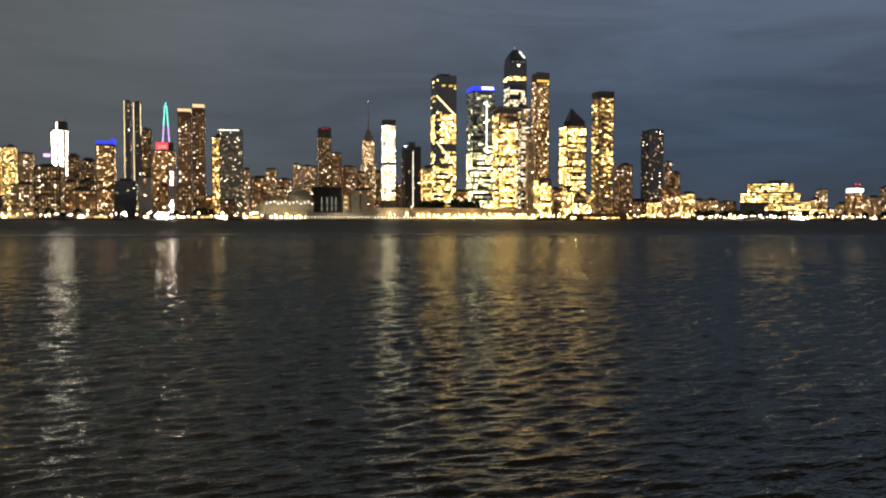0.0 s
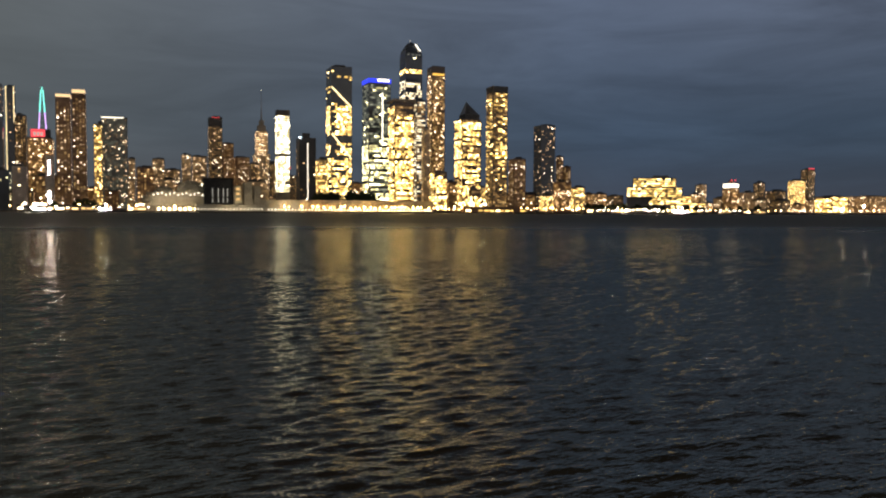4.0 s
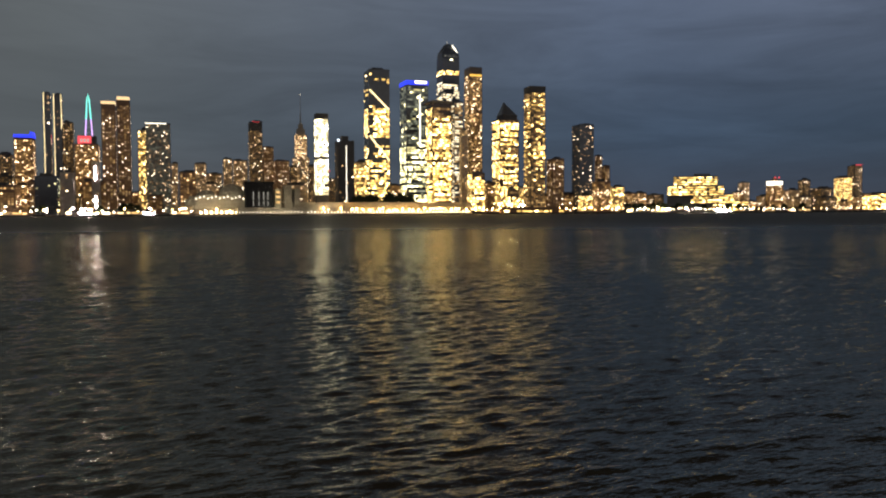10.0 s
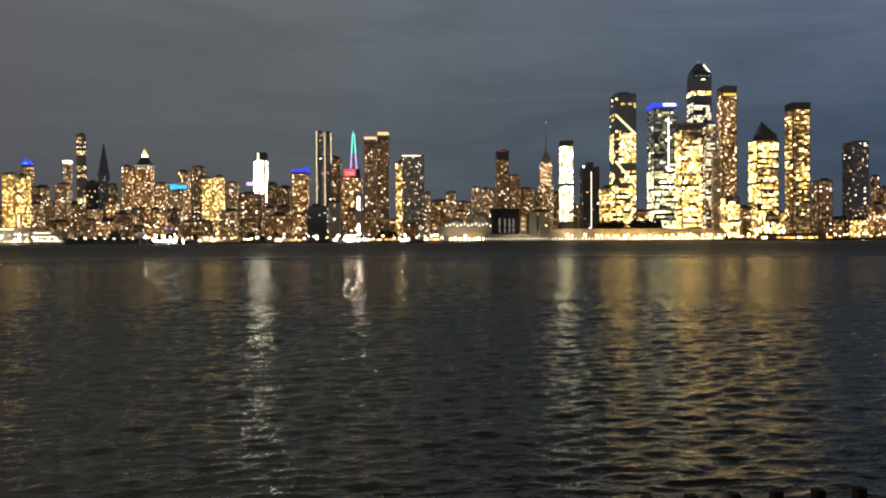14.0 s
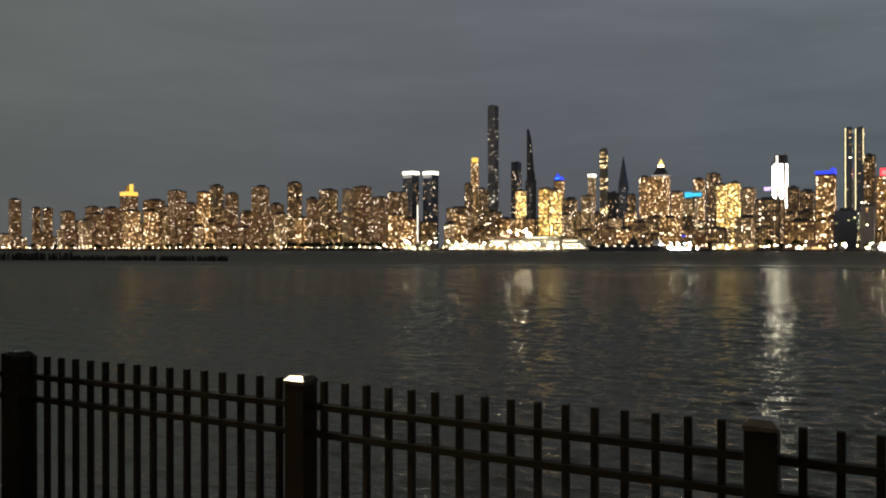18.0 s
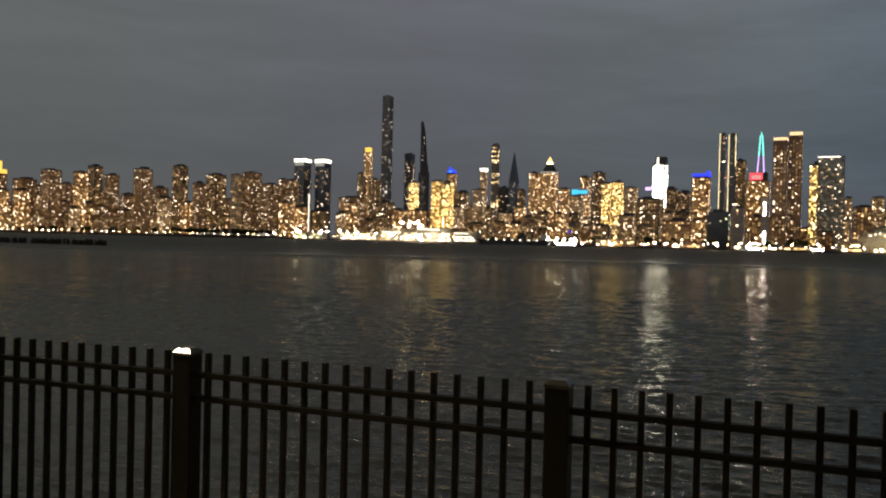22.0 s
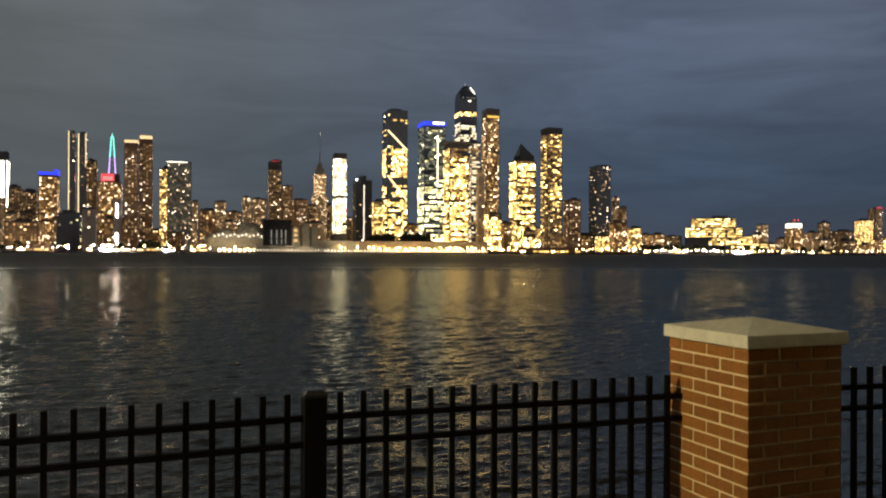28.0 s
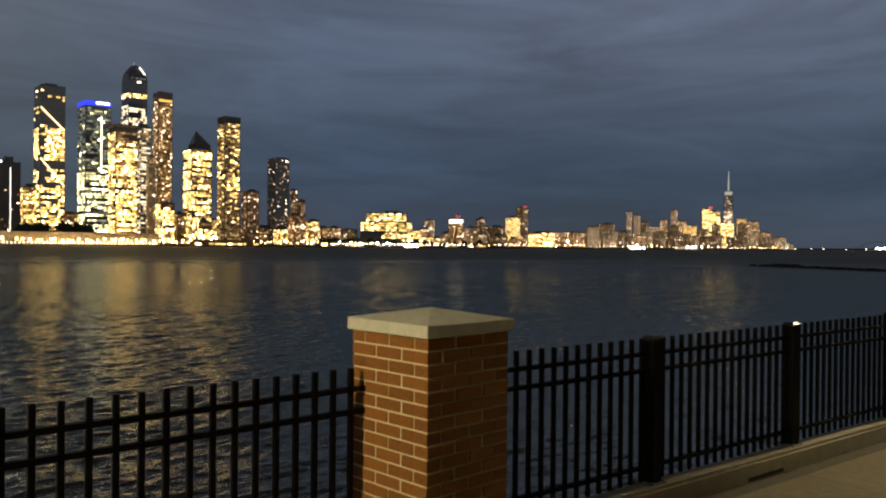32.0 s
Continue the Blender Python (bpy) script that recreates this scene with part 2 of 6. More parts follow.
MAT = {
    "brick_wall": material("brick_wall", (0.30, 0.18, 0.115), 0.85, scale=0.25),
    "stone_wall": material("stone_wall", (0.40, 0.33, 0.24), 0.8, scale=0.25),
    "grey_wall": material("grey_wall", (0.20, 0.20, 0.20), 0.7, scale=0.2),
    "dark_wall": material("dark_wall", (0.085, 0.082, 0.08), 0.6, scale=0.2),
    "pale_wall": material("pale_wall", (0.42, 0.37, 0.32), 0.8, scale=0.2),
    "curtain_glass": material("curtain_glass", (0.095, 0.112, 0.138), 0.15, scale=0.1, spread=0.15),
    "brown_glass": material("brown_glass", (0.11, 0.07, 0.045), 0.2, scale=0.1, spread=0.15),
    "steel": material("steel", (0.35, 0.36, 0.38), 0.4, 0.7, scale=0.3),
    "roofing": material("roofing", (0.08, 0.08, 0.085), 0.85, scale=0.4),
    "gold": glow("gold_light", (1.0, 0.62, 0.15), (1.0, 0.77, 0.36), 1.1, 11.0, 3.0),
    "amber": glow("amber_light", (1.0, 0.54, 0.16), (1.0, 0.84, 0.60), 0.4, 10.0, 4.0),
    "warm": glow("warm_light", (1.0, 0.62, 0.22), (1.0, 0.82, 0.50), 0.5, 9.0, 3.0),
    "cool": glow("cool_light", (0.92, 0.84, 0.38), (0.97, 0.90, 0.58), 0.9, 11.0, 3.0),
    "white": glow("white_light", (1.0, 0.93, 0.76), (1.0, 0.98, 0.92), 7.0, 90.0, 3.0),
    "hall": glow("hall_light", (1.0, 0.84, 0.52), (1.0, 0.95, 0.78), 1.4, 3.4),
    "crown_white": glow("crown_white", (1.0, 0.90, 0.70), (0.95, 0.95, 0.85), 0.25, 0.5),
    "dim_cool": glow("dim_cool", (0.62, 0.72, 0.50), (0.85, 0.90, 0.70), 0.10, 0.50, 2.0),
    "far_rooms": glow("far_rooms", (1.0, 0.64, 0.32), (1.0, 0.88, 0.70), 0.30, 7.5, 4.0),
    # golden light on crowns and top floors is this material's own glow
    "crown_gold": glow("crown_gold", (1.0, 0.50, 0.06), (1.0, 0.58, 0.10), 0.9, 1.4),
    "mixed": glow("mixed_light", (1.0, 0.58, 0.24), (1.0, 0.90, 0.70), 0.35, 9.5, 4.0),
    "vent_wall": material("vent_wall", (0.03, 0.029, 0.028), 0.8, scale=0.3),
    "quay_wall": material("quay_wall", (0.5, 0.44, 0.32), 0.8, scale=0.3),
    "faint_glow": glow("faint_glow", (1.0, 0.52, 0.15), (1.0, 0.66, 0.26), 0.15, 1.2),
    "blue": glow("blue_light", (0.012, 0.03, 1.0), (0.02, 0.05, 1.0), 1.1, 1.5),
    "cyan": glow("cyan_light", (0.02, 0.42, 1.0), (0.05, 0.60, 1.0), 0.8, 1.3),
    "red": glow("red_light", (1.0, 0.03, 0.05), (1.0, 0.08, 0.10), 0.8, 1.4),
    "violet": glow("violet_light", (0.45, 0.22, 1.0), (0.70, 0.45, 1.0), 1.0, 2.0),
    "teal": glow("teal_light", (0.10, 0.80, 0.65), (0.20, 1.0, 0.85), 1.0, 2.0),
    "flood": glow("flood_light", (1.0, 0.93, 0.78), (1.0, 1.0, 0.97), 170.0, 900.0),
    "rose": glow("rose_light", (1.0, 0.62, 0.66), (1.0, 0.80, 0.78), 30.0, 60.0),
    "honey": glow("honey_light", (1.0, 0.54, 0.10), (1.0, 0.74, 0.30), 0.5, 4.5, 2.5),
    "crown_peach": glow("crown_peach", (1.0, 0.60, 0.24), (1.0, 0.70, 0.36), 0.65, 1.3),
    "blue_white": glow("blue_white", (0.55, 0.72, 1.0), (0.70, 0.85, 1.0), 6.0, 9.0),
    "gold_line": glow("gold_line", (1.0, 0.74, 0.30), (1.0, 0.80, 0.40), 2.2, 3.0),
    "pale_rooms": glow("pale_rooms", (1.0, 0.78, 0.52), (1.0, 0.92, 0.80), 0.12, 2.6, 2.5),
    "beacon_white": glow("beacon_white", (1.0, 0.86, 0.48), (1.0, 0.97, 0.80), 1.2, 11.0, 3.0),
}


# ---- helpers of the scene ----
def mesh_of(name, verts, faces, mat):
    me = bpy.data.meshes.new(name)
    me.from_pydata(verts, [], faces)
    me.materials.append(MAT[mat] if isinstance(mat, str) else mat)
    me.update()
    return me


def child(name, me, parent, at=(0, 0, 0), label="", kind=""):
    ob = new(name, me)
    ob.parent = parent
    ob.location = at
    return tagged(ob, label=label, kind=kind)


def part(name, bm, mat, parent, label="", smooth=False, at=(0, 0, 0)):
    me = bpy.data.meshes.new(name)
    bm.to_mesh(me)
    bm.free()
    me.materials.append(MAT[mat] if isinstance(mat, str) else mat)
    if smooth:
        me.polygons.foreach_set("use_smooth", [True] * len(me.polygons))
    return child(name, me, parent, at, label)


def box(bm, x0, x1, y0, y1, z0, z1, bevel=0.0):
    out = bmesh.ops.create_cube(bm, size=1, matrix=Matrix.Translation(((x0 + x1) / 2, (y0 + y1) / 2, (z0 + z1) / 2))
                                @ Matrix.Diagonal((x1 - x0, y1 - y0, z1 - z0, 1)))
    if bevel:
        edges = {e for v in out["verts"] for e in v.link_edges}
        bmesh.ops.bevel(bm, geom=list(edges), offset=bevel, segments=2, affect="EDGES", profile=0.6)


def cone(bm, x, y, z0, z1, r0, r1, seg=16):
    bmesh.ops.create_cone(bm, cap_ends=True, segments=seg, radius1=r0, radius2=r1, depth=z1 - z0,
                          matrix=Matrix.Translation((x, y, (z0 + z1) / 2)))


def boxmesh(name, x0, x1, y0, y1, z0, z1, mat, bevel=0.0):
    bm = bmesh.new()
    box(bm, x0, x1, y0, y1, z0, z1, bevel)
    me = bpy.data.meshes.new(name)
    bm.to_mesh(me)
    bm.free()
    me.materials.append(MAT[mat] if isinstance(mat, str) else mat)
    return me


def empty(name, at, turn=0.0, label="", category="", group="", kind=""):
    ob = new(name)
    ob.location = at
    ob.rotation_euler = (0, 0, radians(turn))
    return tagged(ob, label, category, group, kind)


def site(b, d):
    """A place d metres away at b degrees to the right of straight out over the water."""
    return d * math.sin(radians(b)), d * math.cos(radians(b))


# ---- the city's buildings ----
# wall, light, storey height, bay width, share of lit windows, pattern, pane width and height as shares of the bay
STYLE = {
    "gold": ("stone_wall", "gold", 3.4, 3.6, 0.62, "rooms", 0.66, 0.62),
    "amber": ("brick_wall", "amber", 3.5, 3.8, 0.44, "rooms", 0.56, 0.54),
    "mixed": ("stone_wall", "mixed", 3.3, 4.0, 0.42, "rooms", 0.48, 0.46),
    "dim": ("dark_wall", "mixed", 3.4, 4.4, 0.17, "rooms", 0.5, 0.46),
    "dark": ("dark_wall", "amber", 3.6, 5.0, 0.07, "rooms", 0.55, 0.5),
    "resid": ("brick_wall", "far_rooms", 3.4, 4.6, 0.27, "rooms", 0.42, 0.40),
    "resgold": ("dark_wall", "gold", 3.3, 4.2, 0.46, "runs", 0.72, 0.62),
    "brownres": ("brown_glass", "amber", 3.3, 3.6, 0.40, "rooms", 0.60, 0.60),
    "brownlow": ("brick_wall", "amber", 3.6, 4.5, 0.16, "rooms", 0.55, 0.5),
    "brownslab": ("dark_wall", "amber", 3.3, 4.5, 0.03, "rooms", 0.5, 0.5),
    "greyres": ("grey_wall", "mixed", 3.0, 3.4, 0.24, "rooms", 0.42, 0.42),
    "sparse": ("curtain_glass", "mixed", 3.2, 4.2, 0.13, "rooms", 0.48, 0.46),
    "bands": ("stone_wall", "warm", 4.6, 5.5, 0.20, "floors", 0.72, 0.66),
    "lines": ("curtain_glass", "mixed", 3.2, 4.5, 0.06, "rooms", 0.55, 0.5),
    "white": ("grey_wall", "white", 4.2, 4.0, 0.66, "columns", 0.52, 0.80),
    "darkglass": ("curtain_glass", "cool", 3.6, 4.0, 0.05, "rooms", 0.5, 0.4),
    "blank": ("pale_wall", "amber", 4.0, 6.0, 0.02, "rooms", 0.4, 0.4),
    "blankpink": ("pale_wall", "warm", 3.4, 5.0, 0.07, "rooms", 0.5, 0.5),
    "washed": ("pale_wall", "amber", 3.4, 4.0, 0.10, "rooms", 0.5, 0.5),
    "glassgold": ("curtain_glass", "gold", 4.7, 3.4, 0.70, "floors", 0.93, 0.66),
    "glassgreen": ("curtain_glass", "cool", 4.7, 3.4, 0.76, "floors", 0.93, 0.66),
    "densegold": ("brown_glass", "gold", 4.7, 3.4, 0.95, "floors", 0.93, 0.70),
    "stripwhite": ("curtain_glass", "hall", 4.2, 4.0, 0.55, "floors", 0.9, 0.6),
    "solidgold": ("stone_wall", "honey", 3.8, 3.6, 0.86, "rooms", 0.80, 0.66),
    "strips": ("grey_wall", "warm", 5.4, 5.0, 0.88, "floors", 0.95, 0.45),
    "terrace": ("grey_wall", "gold", 4.6, 6.0, 0.90, "rooms", 0.97, 0.36),
    "cpt": ("grey_wall", "pale_rooms", 4.6, 5.5, 0.12, "rooms", 0.6, 0.5),
}
WORDS = {
    "gold": "with golden windows", "amber": "of brown brick with amber windows", "mixed": "with a mix of lit windows",
    "dim": "dark, with few lit windows", "dark": "nearly unlit", "resid": "of brick with scattered lit windows",
    "resgold": "with golden windows", "brownres": "of brown glass", "brownlow": "low and brown, with few lights",
    "densegold": "with nearly every floor lit gold", "solidgold": "bright with golden light", "strips": "with long lit floors",
    "blank": "with a blank pale wall", "blankpink": "with a blank pale end wall", "washed": "slim and pale", "darkglass": "of dark glass",
    "stripwhite": "with white-lit floors", "bands": "with lit bands", "greyres": "grey", "sparse": "dark glass", "cpt": "grey steel",
}


def panes(rng, span, z0, z1, style, pick=None, dim=None):
    """Quads (u0, u1, v0, v1) of the lit panes on a face of that span, from z0 to z1; the rest go to dim."""
    _, _, storey, bay, lit, pattern, pw, ph = STYLE[style]
    cols = max(1, int(span / bay))
    rows = max(1, int((z1 - z0) / storey))
    cell = span / cols
    tall = (z1 - z0) / rows
    col_lit = [rng.random() < lit for _ in range(cols)]
    out = []
    for r in range(rows):
        share = lit
        if pattern == "floors":
            share = rng.choice((0.15, 0.6, 0.95, 1.0, 1.0)) if lit > 0.4 else rng.choice((0.0, 0.0, 0.0, 0.05, 1.0))
            share *= min(1.0, lit * 1.35) if lit > 0.4 else 0.9
        keep = False
        if pattern == "floors":
            v = z0 + tall * (r + 0.5)
            c = 0
            while c < cols:
                ln = min(cols - c, rng.choice((1, 2, 2, 3, 4, 6)))
                on = rng.random() < share
                if pick is not None:
                    on = pick((c + ln / 2) / cols, (r + 0.5) / rows, on, rng)
                if on or (dim is not None and rng.random() < 0.6):
                    for q in range(c, c + ln):
                        if on and rng.random() < 0.10:
                            continue
                        (out if on else dim).append((-span / 2 + cell * (q + 0.5 - pw / 2), -span / 2 + cell * (q + 0.5 + pw / 2), v - tall * ph / 2, v + tall * ph / 2))
                c += ln
            continue
        for c in range(cols):
            if pattern == "columns":
                on = col_lit[c] and rng.random() < 0.93
            elif pattern == "runs":
                keep = (rng.random() < 0.7) if keep else (rng.random() < share * 0.55)
                on = keep
            else:
                on = rng.random() < share
            if pick is not None:
                on = pick((c + 0.5) / cols, (r + 0.5) / rows, on, rng)
            if not on and (dim is None or rng.random() < 0.22):
                continue
            u, v = -span / 2 + cell * (c + 0.5), z0 + tall * (r + 0.5)
            (out if on else dim).append((u - cell * pw / 2, u + cell * pw / 2, v - tall * ph / 2, v + tall * ph / 2))
    return out


def pane_mesh(name, faces, mat, proud=0.25):
    """faces: (axis, offset, quads): '-y' the river front, '-x' and '+x' the flanks."""
    verts, polys = [], []
    for axis, off, quads in faces:
        for u0, u1, v0, v1 in quads:
            k = len(verts)
            if axis == "-y":
                verts += [(u0, -off - proud, v0), (u1, -off - proud, v0), (u1, -off - proud, v1), (u0, -off - proud, v1)]
            elif axis == "+x":
                verts += [(off + proud, u0, v0), (off + proud, u1, v0), (off + proud, u1, v1), (off + proud, u0, v1)]
            else:
                verts += [(-off - proud, u1, v0), (-off - proud, u0, v0), (-off - proud, u0, v1), (-off - proud, u1, v1)]
            polys.append((k, k + 1, k + 2, k + 3))
    return mesh_of(name, verts, polys, mat)


def shape(b, seen, deep=1.0):
    """Width and depth of a block on the street grid that shows that span from the promenade."""
    a = radians(abs(b + GRID))
    w = seen / (math.cos(a) + deep * math.sin(a))
    return w, w * deep


def tower(name, b, d, seen, top, style, label="", category="", deep=1.0, pick=None, group="", roof=True, lit_from=3.0, lit_to=2.0, dims=True):
    rng = random.Random(int(b * 1000) + d)
    w, dep = shape(b, seen, deep)
    x, y = site(b, d)
    kind_word = name.replace("_", " ")
    root = empty(name, (x, y, LAND), GRID, label or kind_word + " " + WORDS.get(style, "lit at night") + ", across the river",
                 category or ("tower" if "tower" in name else "building"), group)
    h = top - LAND
    bm = bmesh.new()
    box(bm, -w / 2, w / 2, -dep / 2, dep / 2, 0, h)
    part("wall", bm, STYLE[style][0], root)
    if roof:
        bm = bmesh.new()
        rw, rh = w * rng.uniform(0.3, 0.6), rng.uniform(2.5, 6.0)
        rx = rng.uniform(-0.15, 0.15) * w
        box(bm, rx - rw / 2, rx + rw / 2, -dep * 0.25, dep * 0.25, h, h + rh)
        box(bm, -w / 2, w / 2, -dep / 2, -dep / 2 + 0.5, h, h + 1.1)
        cone(bm, rx + rw * 0.7 * rng.choice((-1, 1)), 0, h, h + rh * 0.8, 1.6, 1.4, 8)
        part("roof_house", bm, "roofing", root)
    flank = "-x" if b + GRID > 0 else "+x"
    front_dim, side_dim = [], []
    faces = [("-y", dep / 2, panes(rng, w * 0.94, lit_from, h - lit_to, style, pick, front_dim)),
             (flank, w / 2, panes(rng, dep * 0.94, lit_from, h - lit_to, style, pick, side_dim))]
    # remaining panes glow faintly, standing in for city light on the walls
    if dims and style not in ("cpt", "lines", "dark", "darkglass", "brownslab"):
        child("unlit_glazing", pane_mesh("unlit_glazing", [("-y", dep / 2, front_dim), (flank, w / 2, side_dim)], "dim_cool" if style in ("glassgreen", "sparse", "greyres") else "faint_glow", 0.2), root, kind="stuff")
    if any(q for _, _, q in faces):
        child("glazing", pane_mesh("glazing", faces, "far_rooms" if d > 2900 and b < 0 and style != "bands" else STYLE[style][1]), root, kind="stuff")
    return root, w, dep, h


def strip(root, name, u0, u1, z0, z1, front, mat, label="", thick=0.6):
    """A lit or plain strip on a river front that lies front metres before the middle."""
    return child(name, boxmesh(name, u0, u1, -front - thick, -front - 0.02, z0, z1, mat), root, label=label)


def crown(root, name, w, dep, z0, z1, mat, label="", grow=0.4):
    return child(name, boxmesh(name, -w / 2 - grow, w / 2 + grow, -dep / 2 - grow, dep / 2 + grow, z0, z1, mat), root, label=label)


def spire(root, name, z0, z1, r0, r1, mat, at=(0, 0), label="", seg=8):
    bm = bmesh.new()
    cone(bm, at[0], at[1], z0, z1, r0, r1, seg)
    return part(name, bm, mat, root, label)


# ---- water, far shore and promenade ----
def water_material():
    """Dark silty water: a tinted mirror by Fresnel's law over a brown-black depth."""
    m = bpy.data.materials.new("river_water")
    m.use_nodes = True
    nt = m.node_tree
    nt.nodes.clear()

    def node(kind, **values):
        n = nt.nodes.new(kind)
        for key, value in values.items():
            n.inputs[key].default_value = value
        return n

    depth = node("ShaderNodeBsdfDiffuse", Color=(0.016, 0.013, 0.011, 1))
    gloss = node("ShaderNodeBsdfGlossy", Color=(0.35, 0.345, 0.305, 1))
    edge_on = node("ShaderNodeFresnel", IOR=1.33)
    both = node("ShaderNodeMixShader")
    out = node("ShaderNodeOutputMaterial")
    nt.links.new(edge_on.outputs[0], both.inputs[0])
    nt.links.new(depth.outputs[0], both.inputs[1])
    nt.links.new(gloss.outputs[0], both.inputs[2])
    nt.links.new(both.outputs[0], out.inputs[0])
    co = node("ShaderNodeTexCoord")
    # the open river is rougher than the sheltered water under the seawall
    away = node("ShaderNodeVectorMath")
    away.operation = "LENGTH"
    nt.links.new(co.outputs["Object"], away.inputs[0])
    open_water = node("ShaderNodeMapRange")
    open_water.inputs["From Min"].default_value, open_water.inputs["From Max"].default_value = 25.0, 420.0
    open_water.inputs["To Min"].default_value, open_water.inputs["To Max"].default_value = 0.05, 0.45
    nt.links.new(away.outputs["Value"], open_water.inputs["Value"])
    # a long slick drifts across the middle of the river, smoother than the water round it
    place = node("ShaderNodeSeparateXYZ")
    nt.links.new(co.outputs["Object"], place.inputs[0])
    frayed = node("ShaderNodeMapping")
    frayed.inputs["Scale"].default_value = (0.016, 0.09, 1)
    fray = node("ShaderNodeTexNoise", Scale=1.0, Detail=5.0, Roughness=0.65)
    nt.links.new(co.outputs["Object"], frayed.inputs[0])
    nt.links.new(frayed.outputs[0], fray.inputs["Vector"])
    wander = node("ShaderNodeMath")
    wander.operation = "MULTIPLY_ADD"
    wander.inputs[1].default_value = 120.0
    nt.links.new(fray.outputs["Fac"], wander.inputs[0])
    nt.links.new(place.outputs["Y"], wander.inputs[2])
    off = node("ShaderNodeMath")
    off.operation = "SUBTRACT"
    off.inputs[1].default_value = 218.0
    nt.links.new(wander.outputs[0], off.inputs[0])
    far_off = node("ShaderNodeMath")
    far_off.operation = "ABSOLUTE"
    nt.links.new(off.outputs[0], far_off.inputs[0])
    slick = node("ShaderNodeMapRange")
    slick.interpolation_type = "SMOOTHSTEP"
    slick.inputs["From Min"].default_value, slick.inputs["From Max"].default_value = 8.0, 26.0
    slick.inputs["To Min"].default_value, slick.inputs["To Max"].default_value = 0.8, 1.0
    nt.links.new(far_off.outputs[0], slick.inputs["Value"])
    calm = node("ShaderNodeMath")
    calm.operation = "MULTIPLY"
    nt.links.new(open_water.outputs[0], calm.inputs[0])
    nt.links.new(slick.outputs[0], calm.inputs[1])
    nt.links.new(calm.outputs[0], gloss.inputs["Roughness"])
    height = None
    # chop and ripples: scale, stretch along the crest, height in metres
    for scale, crest, turn, amount in ((1.6, 0.3, -8, 0.014), (4.2, 0.3, 6, 0.041), (9.5, 0.36, -14, 0.037), (21.0, 0.5, 12, 0.011)):
        mp = node("ShaderNodeMapping")
        mp.inputs["Rotation"].default_value = (0, 0, radians(turn))
        mp.inputs["Scale"].default_value = (scale * crest, scale, scale)
        nz = node("ShaderNodeTexNoise", Scale=1.0, Detail=2.0)
        nt.links.new(co.outputs["Object"], mp.inputs[0])
        nt.links.new(mp.outputs[0], nz.inputs["Vector"])
        k = node("ShaderNodeMath")
        k.operation = "MULTIPLY_ADD"
        k.inputs[1].default_value = amount
        nt.links.new(nz.outputs["Fac"], k.inputs[0])
        if height:
            nt.links.new(height, k.inputs[2])
        else:
            k.inputs[2].default_value = 0.0
        height = k.outputs[0]
    # wind lanes: long patches of calmer and rougher water
    mp = node("ShaderNodeMapping")
    mp.inputs["Scale"].default_value = (0.0022, 0.012, 1)
    mp.inputs["Rotation"].default_value = (0, 0, radians(8))
    lanes = node("ShaderNodeTexNoise", Scale=1.0, Detail=4.0)
    nt.links.new(co.outputs["Object"], mp.inputs[0])
    nt.links.new(mp.outputs[0], lanes.inputs["Vector"])
    wind = node("ShaderNodeMapRange")
    wind.inputs["From Min"].default_value, wind.inputs["From Max"].default_value = 0.35, 0.65
    wind.inputs["To Min"].default_value, wind.inputs["To Max"].default_value = 0.6, 1.0
    nt.links.new(lanes.outputs["Fac"], wind.inputs["Value"])
    bp = node("ShaderNodeBump", Distance=1.0)
    ruffled = node("ShaderNodeMath")
    ruffled.operation = "MULTIPLY"
    nt.links.new(wind.outputs[0], ruffled.inputs[0])
    nt.links.new(slick.outputs[0], ruffled.inputs[1])
    nt.links.new(ruffled.outputs[0], bp.inputs["Strength"])
    nt.links.new(height, bp.inputs["Height"])
    for n in (depth, gloss, edge_on):
        nt.links.new(bp.outputs[0], n.inputs["Normal"])
    return m


MAT["river_water"] = water_material()
MAT["city_ground"] = material("city_ground", (0.06, 0.058, 0.055), 0.9, scale=0.05)
MAT["lawn"] = material("lawn", (0.05, 0.07, 0.03), 0.95, scale=4.0, bump=0.02)
MAT["concrete"] = material("concrete", (0.44, 0.40, 0.29), 0.85, scale=9.0, bump=0.003, spread=0.22)
MAT["paving"] = material("paving", (0.33, 0.27, 0.175), 0.85, scale=14.0, bump=0.002, spread=0.2)
MAT["seawall"] = material("seawall", (0.20, 0.19, 0.17), 0.9, scale=1.5, bump=0.02)
MAT["black_paint"] = material("black_paint", (0.0022, 0.002, 0.002), 0.5, scale=40.0, spread=0.3, bump=0.0006, shine=0.12)
MAT["green_paint"] = material("green_paint", (0.006, 0.009, 0.008), 0.42, scale=30.0, spread=0.3, bump=0.0008)
MAT["limestone"] = material("limestone", (0.60, 0.58, 0.48), 0.8, scale=18.0, spread=0.16, bump=0.002)
MAT["mortar"] = material("mortar", (0.66, 0.53, 0.33), 0.95, scale=60.0, spread=0.15, bump=0.002)
MAT["brick"] = material("brick", (0.235, 0.092, 0.016), 0.85, scale=45.0, spread=0.32, bump=0.0025)
MAT["hull"] = material("hull", (0.05, 0.055, 0.06), 0.6, scale=0.3)
MAT["white_paint"] = material("white_paint", (0.7, 0.7, 0.68), 0.5, scale=0.5, spread=0.1)
MAT["leaves"] = material("leaves", (0.045, 0.06, 0.025), 0.9, scale=0.8)
MAT["bark"] = material("bark", (0.09, 0.07, 0.05), 0.9, scale=2.0)
MAT["timber"] = material("timber", (0.07, 0.06, 0.05), 0.9, scale=1.0)

